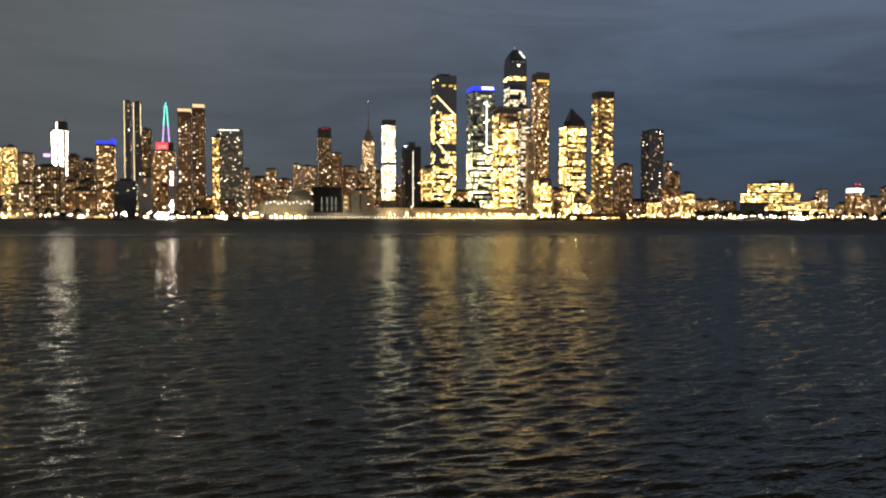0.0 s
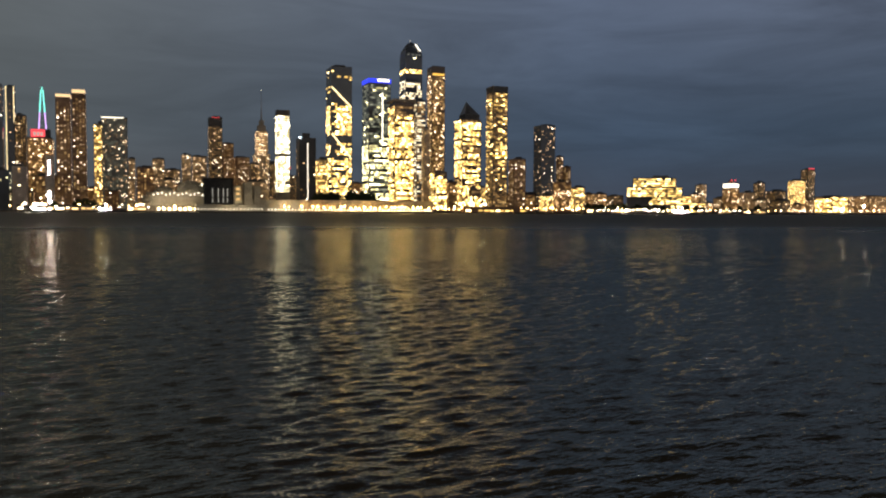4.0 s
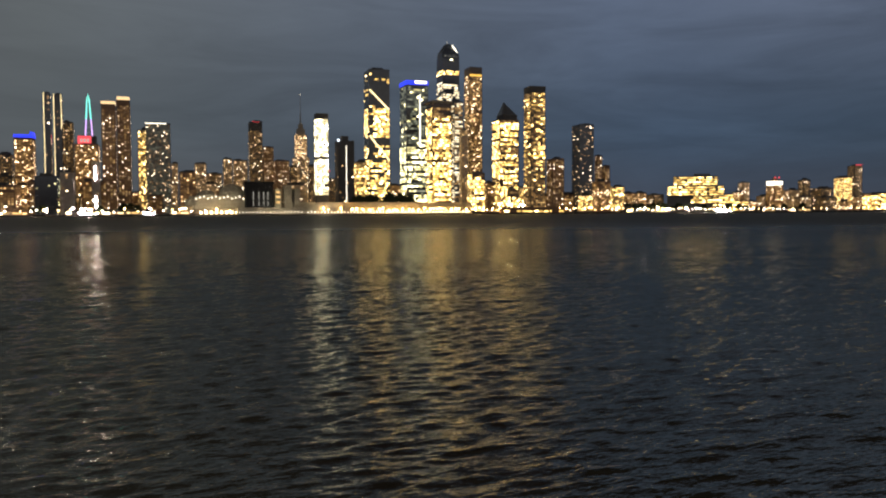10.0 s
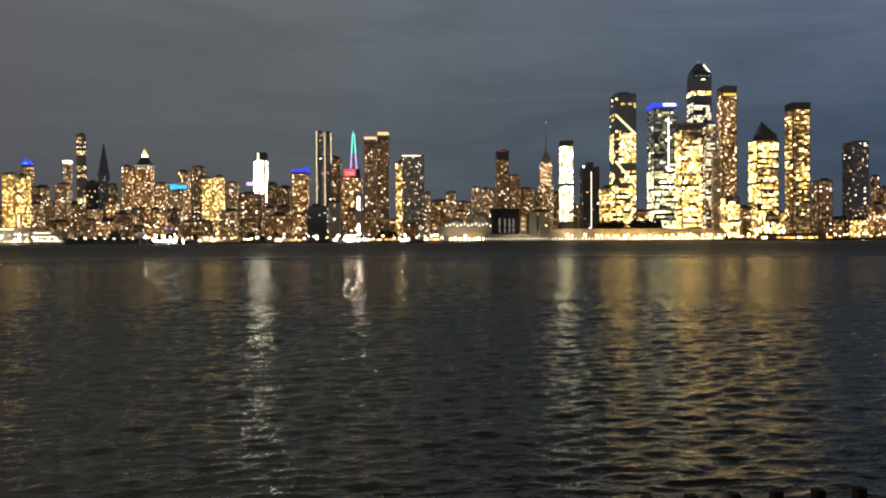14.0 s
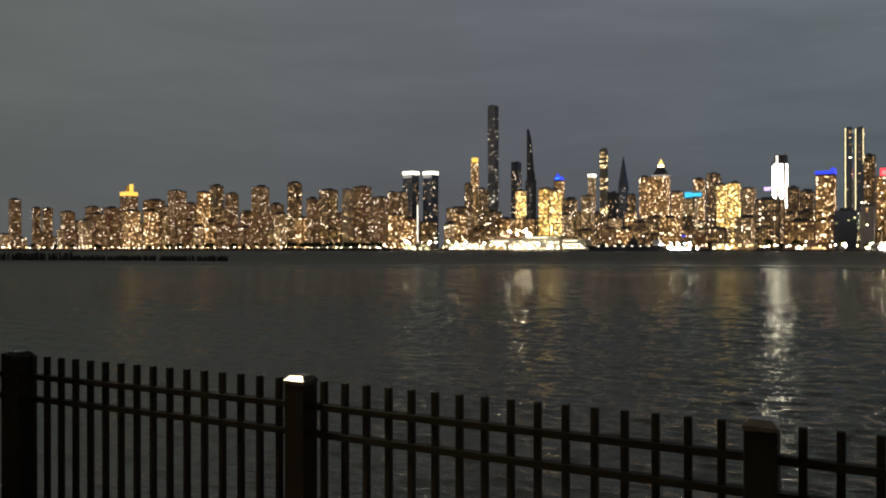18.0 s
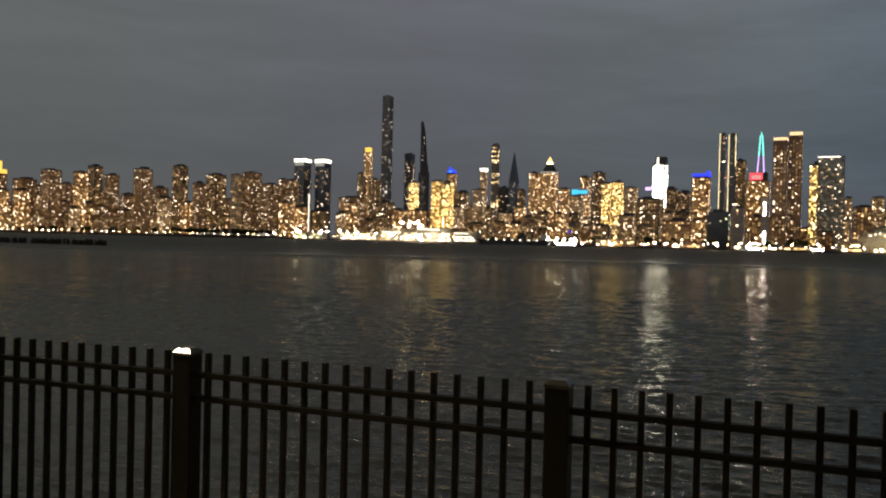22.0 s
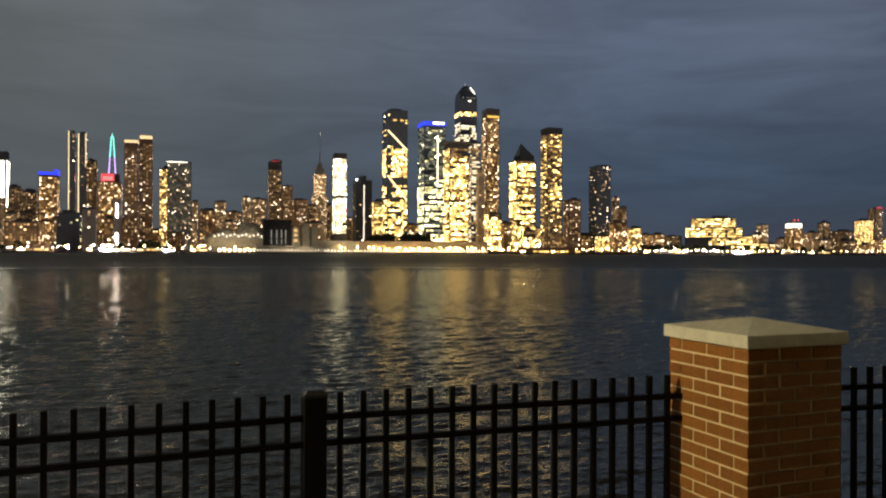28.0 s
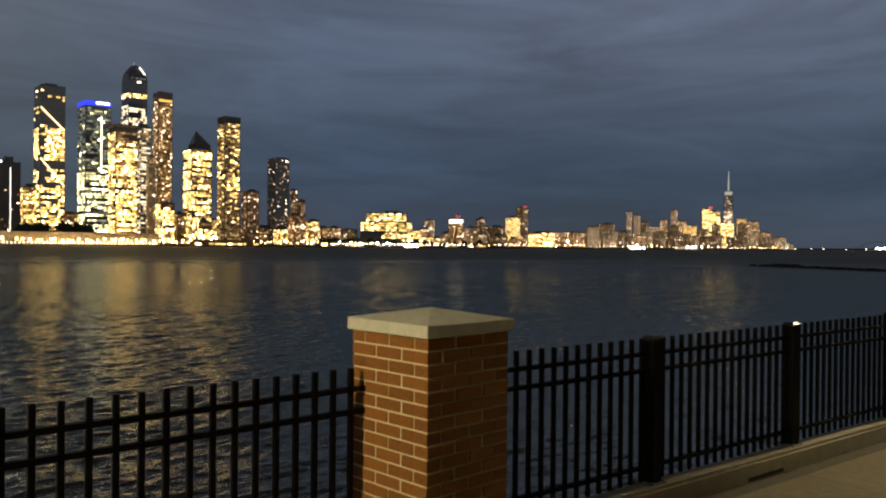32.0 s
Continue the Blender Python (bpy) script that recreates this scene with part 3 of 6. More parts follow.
# the fence line along the seawall: post places, a brick pillar where the shore bends, then more posts
STEP = 1.83
LEFT = [(-16.45, -0.33), (-14.62, -0.28), (-12.79, -0.22), (-10.97, -0.17), (-9.14, -0.12), (-7.31, -0.07),
        (-5.484, -0.018), (-3.662, 0.033), (-1.839, 0.047), (0.0, 0.0), (1.831, -0.085)]
PILLAR, PILLAR_TURN = (3.982, -0.565), -4.6
MEET_LEFT, MEET_RIGHT = (3.715, -0.345), (4.29, -0.447)
BEND = -11.5
RIGHT = [(6.035 + k * STEP * math.cos(radians(BEND)), -0.803 + k * STEP * math.sin(radians(BEND))) for k in range(9)]
EDGE = [(-3000, -84)] + LEFT + [MEET_LEFT, MEET_RIGHT] + RIGHT + [(3000, -610)]


def river(cx, cy):
    """One sheet from the seawall to the horizon, with wind waves of many lengths."""
    radii = [0.6, 2.0, 3.5, 5.0, 6.0]
    while radii[-1] < 1400:
        radii.append(radii[-1] + min(max(0.07, radii[-1] * 0.006), 2.2))
    while radii[-1] < 4900:
        radii.append(radii[-1] * 1.12)
    radii[-1] = 4985.0
    r = np.array(radii)
    step = np.gradient(r)
    turn = np.radians(np.arange(-80, 88.01, 0.25))
    rr, aa = np.meshgrid(r, turn, indexing="ij")
    ds = np.broadcast_to(step[:, None], rr.shape)
    x, y = cx + rr * np.sin(aa), cy + rr * np.cos(aa)
    gen = np.random.RandomState(7)
    z, energy = np.zeros_like(x), np.zeros_like(x)
    lengths = np.geomspace(0.22, 9.0, 46)
    for lam in lengths:
        slope = 0.046 * min(1.0, (0.75 / lam) ** 1.9)
        way = gen.normal(0.08, 0.36)          # crests lie mostly across the view of the far shore
        k = math.tau / lam
        kx, ky = k * math.sin(way), k * math.cos(way)
        along = np.abs(kx * np.sin(aa) + ky * np.cos(aa))
        across = np.abs(kx * np.cos(aa) - ky * np.sin(aa))
        keep = np.clip(math.tau / (along * ds + 1e-6) / 2.5 - 0.9, 0, 1) * np.clip(math.tau / (across * rr * 0.0044 + 1e-6) / 2.5 - 0.9, 0, 1)
        phase = kx * x + ky * y + gen.uniform(0, math.tau)
        z += keep * slope / k * (np.sin(phase) + 0.22 * np.cos(2 * phase))
        energy += (keep * slope) ** 2
    z *= np.clip(np.sqrt(0.170 ** 2 / (energy + 1e-5)), 1.0, 3.5)
    lanes = 1 + 0.35 * np.sin(x * 0.0021 + y * 0.021 + 1.1) * np.sin(x * 0.0008 - y * 0.0093 + 0.4)
    z *= lanes * np.clip((1900 - rr) / 500, 0, 1)
    rows, cols = x.shape
    me = bpy.data.meshes.new("water")
    me.vertices.add(rows * cols)
    me.vertices.foreach_set("co", np.stack([x, y, z], 2).astype(np.float32).ravel())
    i = (np.arange(rows - 1)[:, None] * cols + np.arange(cols - 1)[None, :]).ravel()
    quads = np.stack([i, i + cols, i + cols + 1, i + 1], 1).astype(np.int32).ravel()
    count = len(quads) // 4
    me.loops.add(len(quads))
    me.loops.foreach_set("vertex_index", quads)
    me.polygons.add(count)
    me.polygons.foreach_set("loop_start", np.arange(0, len(quads), 4, dtype=np.int32))
    me.polygons.foreach_set("use_smooth", np.ones(count, dtype=bool))
    me.update(calc_edges=True)
    me.materials.append(MAT["river_water"])
    return me


water = new("water", river(0.0, -2.0))
water.location = (0, 0, WATER)
tagged(water, "dark rippled river water mirroring the city lights", "water", kind="structure")

# the opposite shore: a quay wall with the ground behind it
SHORE = [(-66, 2250), (-50, 1950), (-35, 1580), (-20, 1345), (-5, 1215), (8, 1180), (25, 1235), (40, 1390), (52, 1640), (62, 2000), (70, 2500), (72.6, 2700)]


def shore_at(b):
    for (b0, d0), (b1, d1) in zip(SHORE, SHORE[1:]):
        if b0 <= b <= b1:
            return d0 + (d1 - d0) * (b - b0) / (b1 - b0)
    return SHORE[-1][1] if b > 0 else SHORE[0][1]


edge = [site(b / 2, shore_at(b / 2)) for b in range(-132, 146)]
rim = edge + [site(72.6, 4950), site(30, 4950), site(0, 4950), site(-35, 4950), site(-66, 4950)]
n = len(rim)
verts = [(x, y, LAND) for x, y in rim] + [(x, y, WATER - 1) for x, y in rim]
faces = [tuple(range(n))[::-1]] + [(i, (i + 1) % n, n + (i + 1) % n, n + i) for i in range(n)]
bm = bmesh.new()
vs = [bm.verts.new(v) for v in verts]
for f in faces:
    bm.faces.new([vs[i] for i in f])
bmesh.ops.recalc_face_normals(bm, faces=bm.faces[:])
ground_far = bpy.data.meshes.new("city_ground")
bm.to_mesh(ground_far)
bm.free()
ground_far.materials.append(MAT["city_ground"])
tagged(new("city_ground", ground_far), "dark far shore with its quay wall", "ground", kind="structure")

# near side: bands that follow the fence line
def ribbon(name, inner, outer, z0, z1, mat, label, category):
    """A solid strip between two distances behind the fence line (negative: on the water's side)."""
    lines = []
    for o in (inner, outer):
        line = []
        for i, (x, y) in enumerate(EDGE):
            a, c = EDGE[max(i - 1, 0)], EDGE[min(i + 1, len(EDGE) - 1)]
            way = Vector((c[0] - a[0], c[1] - a[1])).normalized()
            line.append((x + way.y * o, y - way.x * o))
        lines.append(line)
    m = len(EDGE)
    verts = [(x, y, z) for z in (z1, z0) for line in lines for x, y in line]
    faces = []
    for i in range(m - 1):
        faces += [(i, m + i, m + i + 1, i + 1), (i, i + 1, 2 * m + i + 1, 2 * m + i), (m + i, 3 * m + i, 3 * m + i + 1, m + i + 1)]
    bm = bmesh.new()
    vs = [bm.verts.new(v) for v in verts]
    for f in faces:
        bm.faces.new([vs[i] for i in f])
    bmesh.ops.recalc_face_normals(bm, faces=bm.faces[:])
    if z1 > 0.1:
        rims = [e for e in bm.edges if all(v.co.z > z1 - 1e-4 for v in e.verts) and len({v.index // m for v in e.verts if v.index >= 0}) >= 0
                and e.calc_face_angle(0) > 0.7]
        bmesh.ops.bevel(bm, geom=rims, offset=0.022, segments=4, affect="EDGES")
    me = bpy.data.meshes.new(name)
    bm.to_mesh(me)
    bm.free()
    me.materials.append(MAT[mat])
    return tagged(new(name, me), label, category, kind="structure")


ribbon("seawall", -0.058, 0.06, WATER - 1, 0.02, "seawall", "weathered concrete seawall above the river", "wall")
ribbon("kerb", -0.055, 0.118, -0.2, 0.15, "concrete", "pale concrete kerb under the black fence", "kerb")
MAT["joint_sand"] = material("joint_sand", (0.15, 0.13, 0.10), 0.95, scale=30.0, spread=0.2, bump=0.002)
ribbon("promenade_bed", 0.09, 5.2, -0.3, -0.012, "joint_sand", "sandy bed between the paving slabs", "pavement")
ground = new("ground", mesh_of("ground", [(-3000, -88.5, -0.03), (-3000, -3000, -0.03), (3000, -3000, -0.03), (3000, -614.5, -0.03), (20.0, -8.6, -0.03), (1.0, -4.9, -0.03), (-16, -4.9, -0.03)],
                               [(0, 1, 2, 3, 4, 5, 6)], "lawn"))
tagged(ground, "dark grass behind the promenade", "ground", kind="structure")

# weep slots through the kerb
for k, along in ((0, 1.02), (2, 0.62)):
    way = Vector((math.cos(radians(BEND)), math.sin(radians(BEND))))
    at = Vector(RIGHT[k]) + way * along
    slot = new("weep_slot", boxmesh("weep_slot", 0, 0.5, -0.121, -0.09, 0.004, 0.034, "vent_wall"))
    slot.location, slot.rotation_euler = (at.x, at.y, 0), (0, 0, radians(BEND))
    tagged(slot, "dark weep slot at the foot of the kerb", "drain", kind="structure")

# ---- fence ----
TOP, KERB = 1.18, 0.15
bm = bmesh.new()
box(bm, -0.013, 0.013, -0.013, 0.013, 0.02, TOP - KERB - 0.015, 0.003)
picket_me = bpy.data.meshes.new("picket")
bm.to_mesh(picket_me)
bm.free()
picket_me.materials.append(MAT["black_paint"])
bm = bmesh.new()
box(bm, -0.05, 0.05, -0.05, 0.05, 0.0, TOP - KERB - 0.03, 0.004)
post_me = bpy.data.meshes.new("post")
bm.to_mesh(post_me)
bm.free()
post_me.materials.append(MAT["black_paint"])
bm = bmesh.new()      # flat cap with broad chamfers
box(bm, -0.052, 0.052, -0.052, 0.052, 0.0, 0.034)
bmesh.ops.bevel(bm, geom=[e for e in bm.edges if e.verts[0].co.z > 0.03 and e.verts[1].co.z > 0.03], offset=0.019, segments=1, affect="EDGES")
cap_me = bpy.data.meshes.new("cap")
bm.to_mesh(cap_me)
bm.free()
MAT["cap_paint"] = material("cap_paint", (0.02, 0.02, 0.02), 0.22, scale=40.0, spread=0.3)
cap_me.materials.append(MAT["cap_paint"])
bm = bmesh.new()
box(bm, -0.075, 0.075, -0.075, 0.075, 0.0, 0.012, 0.003)
for sx in (-0.06, 0.06):
    for sy in (-0.06, 0.06):
        cone(bm, sx, sy, 0.012, 0.024, 0.009, 0.008, 6)
foot_me = bpy.data.meshes.new("foot_plate")
bm.to_mesh(foot_me)
bm.free()
foot_me.materials.append(MAT["steel"])
rail_me = {}


def rail_mesh(length):
    key = round(length, 3)
    if key not in rail_me:
        rail_me[key] = boxmesh("rail", 0, length, -0.019, 0.019, -0.014, 0.014, "black_paint", 0.003)
    return rail_me[key]


def fence(points, posts, label):
    """A run of fence through the points; those named in posts carry a post, the others meet a wall."""
    root = empty("fence", (0, 0, KERB), 0, label, "fence")
    for k, (x, y) in enumerate(points):
        a, c = points[max(k - 1, 0)], points[min(k + 1, len(points) - 1)]
        if k in posts:
            p = child("post", post_me, root, (x, y, 0))
            p.rotation_euler = (0, 0, math.atan2(c[1] - a[1], c[0] - a[0]))
            child("cap", cap_me, p, (0, 0, TOP - KERB - 0.032))
            child("foot_plate", foot_me, p, (0, 0, 0.0))
    for k, (a, c) in enumerate(zip(points, points[1:])):
        way = Vector((c[0] - a[0], c[1] - a[1]))
        turn, length = math.atan2(way.y, way.x), way.length
        way.normalize()
        s0 = 0.05 if k in posts else 0.0
        s1 = length - (0.05 if k + 1 in posts else 0.0)
        for z in (TOP - KERB - 0.125, TOP - KERB - 0.24, 0.12):
            r = child("rail", rail_mesh(s1 - s0), root, (a[0] + way.x * s0, a[1] + way.y * s0, z))
            r.rotation_euler = (0, 0, turn)
        # sixteen pickets a bay; where a bay ends at the pillar they are counted from its post
        if k in posts and k + 1 in posts:
            spots = [length / 2 + (q - 7.5) * 0.1063 for q in range(16)]
        elif k in posts:
            spots = [0.118 + 0.1063 * q for q in range(40) if 0.118 + 0.1063 * q < length - 0.03]
        else:
            spots = [length - 0.118 - 0.1063 * q for q in range(40) if length - 0.118 - 0.1063 * q > 0.03]
        for s in spots:
            r = child("picket", picket_me, root, (a[0] + way.x * s, a[1] + way.y * s, 0))
            r.rotation_euler = (0, 0, turn)
    return root


fence(LEFT + [MEET_LEFT], set(range(len(LEFT))), "black metal picket fence on a concrete kerb beside the river")
fence([MEET_RIGHT] + RIGHT, set(range(1, len(RIGHT) + 1)), "black metal picket fence beyond the brick pillar")

# ---- street lamp ----
def street_lamp(x, y, power):
    root = empty("street_lamp", (x, y, 0), 0, "dark green fluted lamp post with a bright lantern, beside the fence", "street lamp")
    bm = bmesh.new()      # turned cast-iron base
    profile = ((0, 0.165), (0.10, 0.165), (0.12, 0.140), (0.17, 0.118), (0.20, 0.106), (0.42, 0.102), (0.43, 0.110), (0.46, 0.110), (0.47, 0.100),
               (0.93, 0.094), (0.94, 0.103), (0.97, 0.103), (0.98, 0.088), (1.12, 0.084), (1.13, 0.096), (1.17, 0.094), (1.19, 0.076), (1.20, 0.058))
    rings = [[bm.verts.new((r * math.cos(k * math.tau / 24), r * math.sin(k * math.tau / 24), z)) for k in range(24)] for z, r in profile]
    for lo, hi in zip(rings, rings[1:]):
        for k in range(24):
            bm.faces.new((lo[k], lo[(k + 1) % 24], hi[(k + 1) % 24], hi[k]))
    part("base", bm, "green_paint", root)
    bm = bmesh.new()      # fluted shaft
    rings = []
    for z, r in ((1.19, 0.058), (1.5, 0.056), (2.6, 0.053), (3.62, 0.050)):
        rings.append([bm.verts.new((r * (1 + 0.05 * math.cos(12 * a)) * math.cos(a), r * (1 + 0.05 * math.cos(12 * a)) * math.sin(a), z))
                      for a in (k * math.tau / 72 for k in range(72))])
    for lo, hi in zip(rings, rings[1:]):
        for k in range(72):
            bm.faces.new((lo[k], lo[(k + 1) % 72], hi[(k + 1) % 72], hi[k]))
    part("pole", bm, "green_paint", root, smooth=True)
    bm = bmesh.new()
    box(bm, 0.045, 0.080, -0.03, 0.03, 2.76, 2.86, 0.006)
    part("outlet_box", bm, "green_paint", root)
    bm = bmesh.new()
    cone(bm, 0, 0, 3.60, 3.70, 0.06, 0.09, 24)
    cone(bm, 0, 0, 3.70, 3.74, 0.10, 0.10, 24)
    part("lantern_seat", bm, "green_paint", root)
    bm = bmesh.new()
    cone(bm, 0, 0, 3.74, 3.82, 0.09, 0.15, 20)
    cone(bm, 0, 0, 3.82, 4.02, 0.15, 0.18, 20)
    globe = part("globe", bm, LANTERN, root, "glowing frosted lantern glass")
    globe.visible_shadow = False
    bm = bmesh.new()
    cone(bm, 0, 0, 4.02, 4.14, 0.22, 0.05, 24)
    cone(bm, 0, 0, 4.14, 4.24, 0.03, 0.01, 12)
    part("lantern_roof", bm, "green_paint", root)
    bulb = bpy.data.lights.new("lantern_bulb", "POINT")
    bulb.energy, bulb.color, bulb.shadow_soft_size = power, (1.0, 0.86, 0.49), 0.07
    lamp = new("lantern_bulb", bulb)
    lamp.parent = root
    lamp.location = (0, 0, 3.93)
    return root


LANTERN = glow("lantern_glass", (1.0, 0.92, 0.85), (1.0, 0.95, 0.9), 90.0, 90.0)
street_lamp(-3.915, -0.22, 1350)
street_lamp(12.5, -2.36, 290)

# ---- brick pillar ----
pillar = empty("brick_pillar", (*PILLAR, 0), PILLAR_TURN, "square brick pillar with a pale stone cap, between two runs of fence", "pillar")
SIDE, COURSE, LENGTH, DEEP = 0.577, 0.0645, 0.1925, 0.096
COURSES = 21
CAP_Z = 1.353
BASE_Z = CAP_Z - COURSES * COURSE
child("mortar_core", boxmesh("mortar_core", -SIDE / 2 + 0.005, SIDE / 2 - 0.005, -SIDE / 2 + 0.005, SIDE / 2 - 0.005, -0.02, CAP_Z - 0.001, "mortar"), pillar)
bm = bmesh.new()
h = 0.310
box(bm, -h, h, -h, h, CAP_Z, CAP_Z + 0.064, 0.006)
bmesh.ops.create_cone(bm, cap_ends=False, segments=4, radius1=(h - 0.006) * math.sqrt(2), radius2=0.0, depth=0.054,
                      matrix=Matrix.Translation((0, 0, CAP_Z + 0.091)) @ Matrix.Rotation(radians(45), 4, "Z"))
part("cap_stone", bm, "limestone", pillar, "pale cast-stone cap")


def brick_mesh(length, depth):
    bm = bmesh.new()
    box(bm, -length / 2, length / 2, -depth / 2, depth / 2, 0, COURSE - 0.010)
    bmesh.ops.bevel(bm, geom=bm.edges[:], offset=0.003, segments=1, affect="EDGES")
    me = bpy.data.meshes.new("brick")
    bm.to_mesh(me)
    bm.free()
    me.materials.append(MAT["brick"])
    return me


full = brick_mesh(LENGTH - 0.010, DEEP)
rng = random.Random(5)
for c in range(COURSES):
    for side in range(4):
        # running bond: three stretchers on two faces, two between the brick ends on the others, swapped in each course
        count, start = (3, -1.0) if (c + side) % 2 == 0 else (2, -0.5)
        for k in range(count):
            p = Matrix.Rotation(side * math.pi / 2, 4, "Z") @ Vector(((start + k) * (LENGTH + (0.004 if count == 3 else 0.0)) + rng.uniform(-0.0015, 0.0015), -SIDE / 2 + DEEP / 2 - rng.uniform(0, 0.0025), BASE_Z + c * COURSE + 0.005))
            b = child("brick", full, pillar, p)
            b.rotation_euler = (0, 0, side * math.pi / 2)

# ---- landmark towers ----
def blocks(*keep):
    """Which parts of a front are lit: (low, high, share) bands by height, the rest by the style's own chance."""
    def pick(u, v, on, rng):
        for lo, hi, share in keep:
            if lo <= v < hi:
                return rng.random() < share
        return on
    return pick


def lit_blocks(u, v, on, rng):
    """Dark glass above, a lit block, a dark band, then lit floors down to the street."""
    if 0.92 < v < 0.945:
        return u > 0.3 and rng.random() < 0.6
    if 0.53 < v < 0.73:
        return u > 0.2 and rng.random() < 0.97
    if 0.38 < v < 0.47:
        return u > 0.35 and rng.random() < 0.75
    if v < 0.36:
        return rng.random() < 0.72
    return rng.random() < 0.05


r, w, dep, h = tower("apartment_building", -18.48, 1650, 22.6, 121.9, "gold", "pale building with golden windows near the piers")
r, w, dep, h = tower("office_tower", -18.24, 2500, 33.0, 210.8, "amber", "amber-lit tower under a blue-lit stepped crown")
crown(r, "cornice", w * 0.94, dep * 0.94, h, h + 3, "dark_wall")
crown(r, "lower_crown", w * 0.86, dep * 0.86, h + 3.02, h + 9, "blue", "blue-lit lower crown")
child("upper_crown", boxmesh("upper_crown", -w * 0.36, w * 0.26, -dep * 0.34, dep * 0.34, h + 9.02, h + 14, "blue"), r, label="blue-lit upper crown")
bm = bmesh.new()
bmesh.ops.create_cone(bm, cap_ends=True, segments=4, radius1=w * 0.20, radius2=w * 0.05, depth=10, matrix=Matrix.Translation((-w * 0.22, 0, h + 19)) @ Matrix.Rotation(radians(45), 4, "Z"))
part("crown_horn", bm, "blue", r, "blue-lit pointed corner")
strip(r, "crown_sign", -w * 0.22, w * 0.18, h + 6, h + 9.5, dep * 0.43 + 0.4, "cyan", "pale blue lit sign")
r, w, dep, h = tower("office_tower", -15.93, 2600, 25.4, 232.1, "mixed", "slim tower with a white-lit top floor")
crown(r, "crown", w, dep, h - 1, h + 7, "hall", "white-lit top floor")
r, w, dep, h = tower("residential_tower", -15.11, 3580, 35.4, 438.0, "bands", "very slim square tower with lit bands of floors", lit_to=14,
                     dims=False,
                     pick=blocks((0.945, 0.965, 0.8), (0.90, 0.925, 0.95), (0.83, 0.85, 1.0), (0.69, 0.72, 0.5), (0.61, 0.64, 1.0), (0.38, 0.42, 1.0), (0.42, 1.0, 0.07)))
# tapering dark tower
r = empty("residential_tower", (*site(-13.75, 3020), LAND), GRID, "tapering dark glass tower with a pointed top", "tower")
bm = bmesh.new()
for z0, z1, r0, r1 in ((0, 232, 25, 21), (232, 290, 21, 11), (290, 343, 11, 1.5)):
    bmesh.ops.create_cone(bm, cap_ends=False, segments=4, radius1=r0, radius2=r1, depth=z1 - z0, matrix=Matrix.Translation((0, 0, (z0 + z1) / 2)) @ Matrix.Rotation(radians(45), 4, "Z"))
part("wall", bm, "curtain_glass", r)
rg = random.Random(17)
child("glazing", pane_mesh("glazing", [("-y", 16.5, panes(rg, 26, 90, 225, "sparse")), ("+x", 16.5, panes(rg, 26, 90, 225, "sparse"))], "pale_rooms", 1.4), r, kind="stuff")
# brick tower under a glowing pyramid
r, w, dep, h = tower("office_tower", -11.2, 2315, 51.5, 204.1, "amber", "brick office tower under a copper roof with a glowing tip", roof=False)
crown(r, "cornice", w, dep, h - 1, h + 1.5, "crown_white", "lit cornice", 0.3)
bm = bmesh.new()
bmesh.ops.create_cone(bm, cap_ends=True, segments=4, radius1=w * 0.62, radius2=w * 0.22, depth=24, matrix=Matrix.Translation((0, 0, h + 14)) @ Matrix.Rotation(radians(45), 4, "Z"))
part("roof", bm, "roofing", r)
bm = bmesh.new()
bmesh.ops.create_cone(bm, cap_ends=True, segments=4, radius1=w * 0.24, radius2=w * 0.20, depth=5, matrix=Matrix.Translation((0, 0, h + 28)) @ Matrix.Rotation(radians(45), 4, "Z"))
bmesh.ops.create_cone(bm, cap_ends=True, segments=4, radius1=w * 0.22, radius2=0.2, depth=17, matrix=Matrix.Translation((0, 0, h + 39)) @ Matrix.Rotation(radians(45), 4, "Z"))
part("glowing_tip", bm, "gold", r, "glowing glass pyramid")
# white-lit tower
r, w, dep, h = tower("office_tower", -3.53, 2400, 42.0, 236.3, "white", "tower with tall strips of white light under a dark top", lit_from=70)
child("top", boxmesh("top", -w * 0.28, w * 0.5, -dep * 0.5, dep * 0.4, h, h + 22, "dark_wall"), r)
strip(r, "lit_fin", -w * 0.16, -w * 0.04, h - 4, h + 20, dep / 2, "hall", "white-lit fin")
spire(r, "mast", h + 22, h + 34, 1.2, 0.4, "steel", (w * 0.4, 0))
child("billboard", boxmesh("billboard", -w * 0.95, -w * 0.5, -dep, -dep + 2, h - 76, h - 67, "violet"), r, label="violet lit billboard")
r, w, dep, h = tower("residential_tower", -0.76, 1800, 38.3, 152.0, "amber", "brown tower under a blue-lit parapet", lit_to=5)
crown(r, "crown", w, dep, h - 0.5, h + 5.5, "blue", "blue-lit parapet")
child("corner_fin", boxmesh("corner_fin", w * 0.36, w * 0.5, -dep * 0.5, dep * 0.5, h + 5.52, h + 11, "blue"), r, label="blue-lit corner")
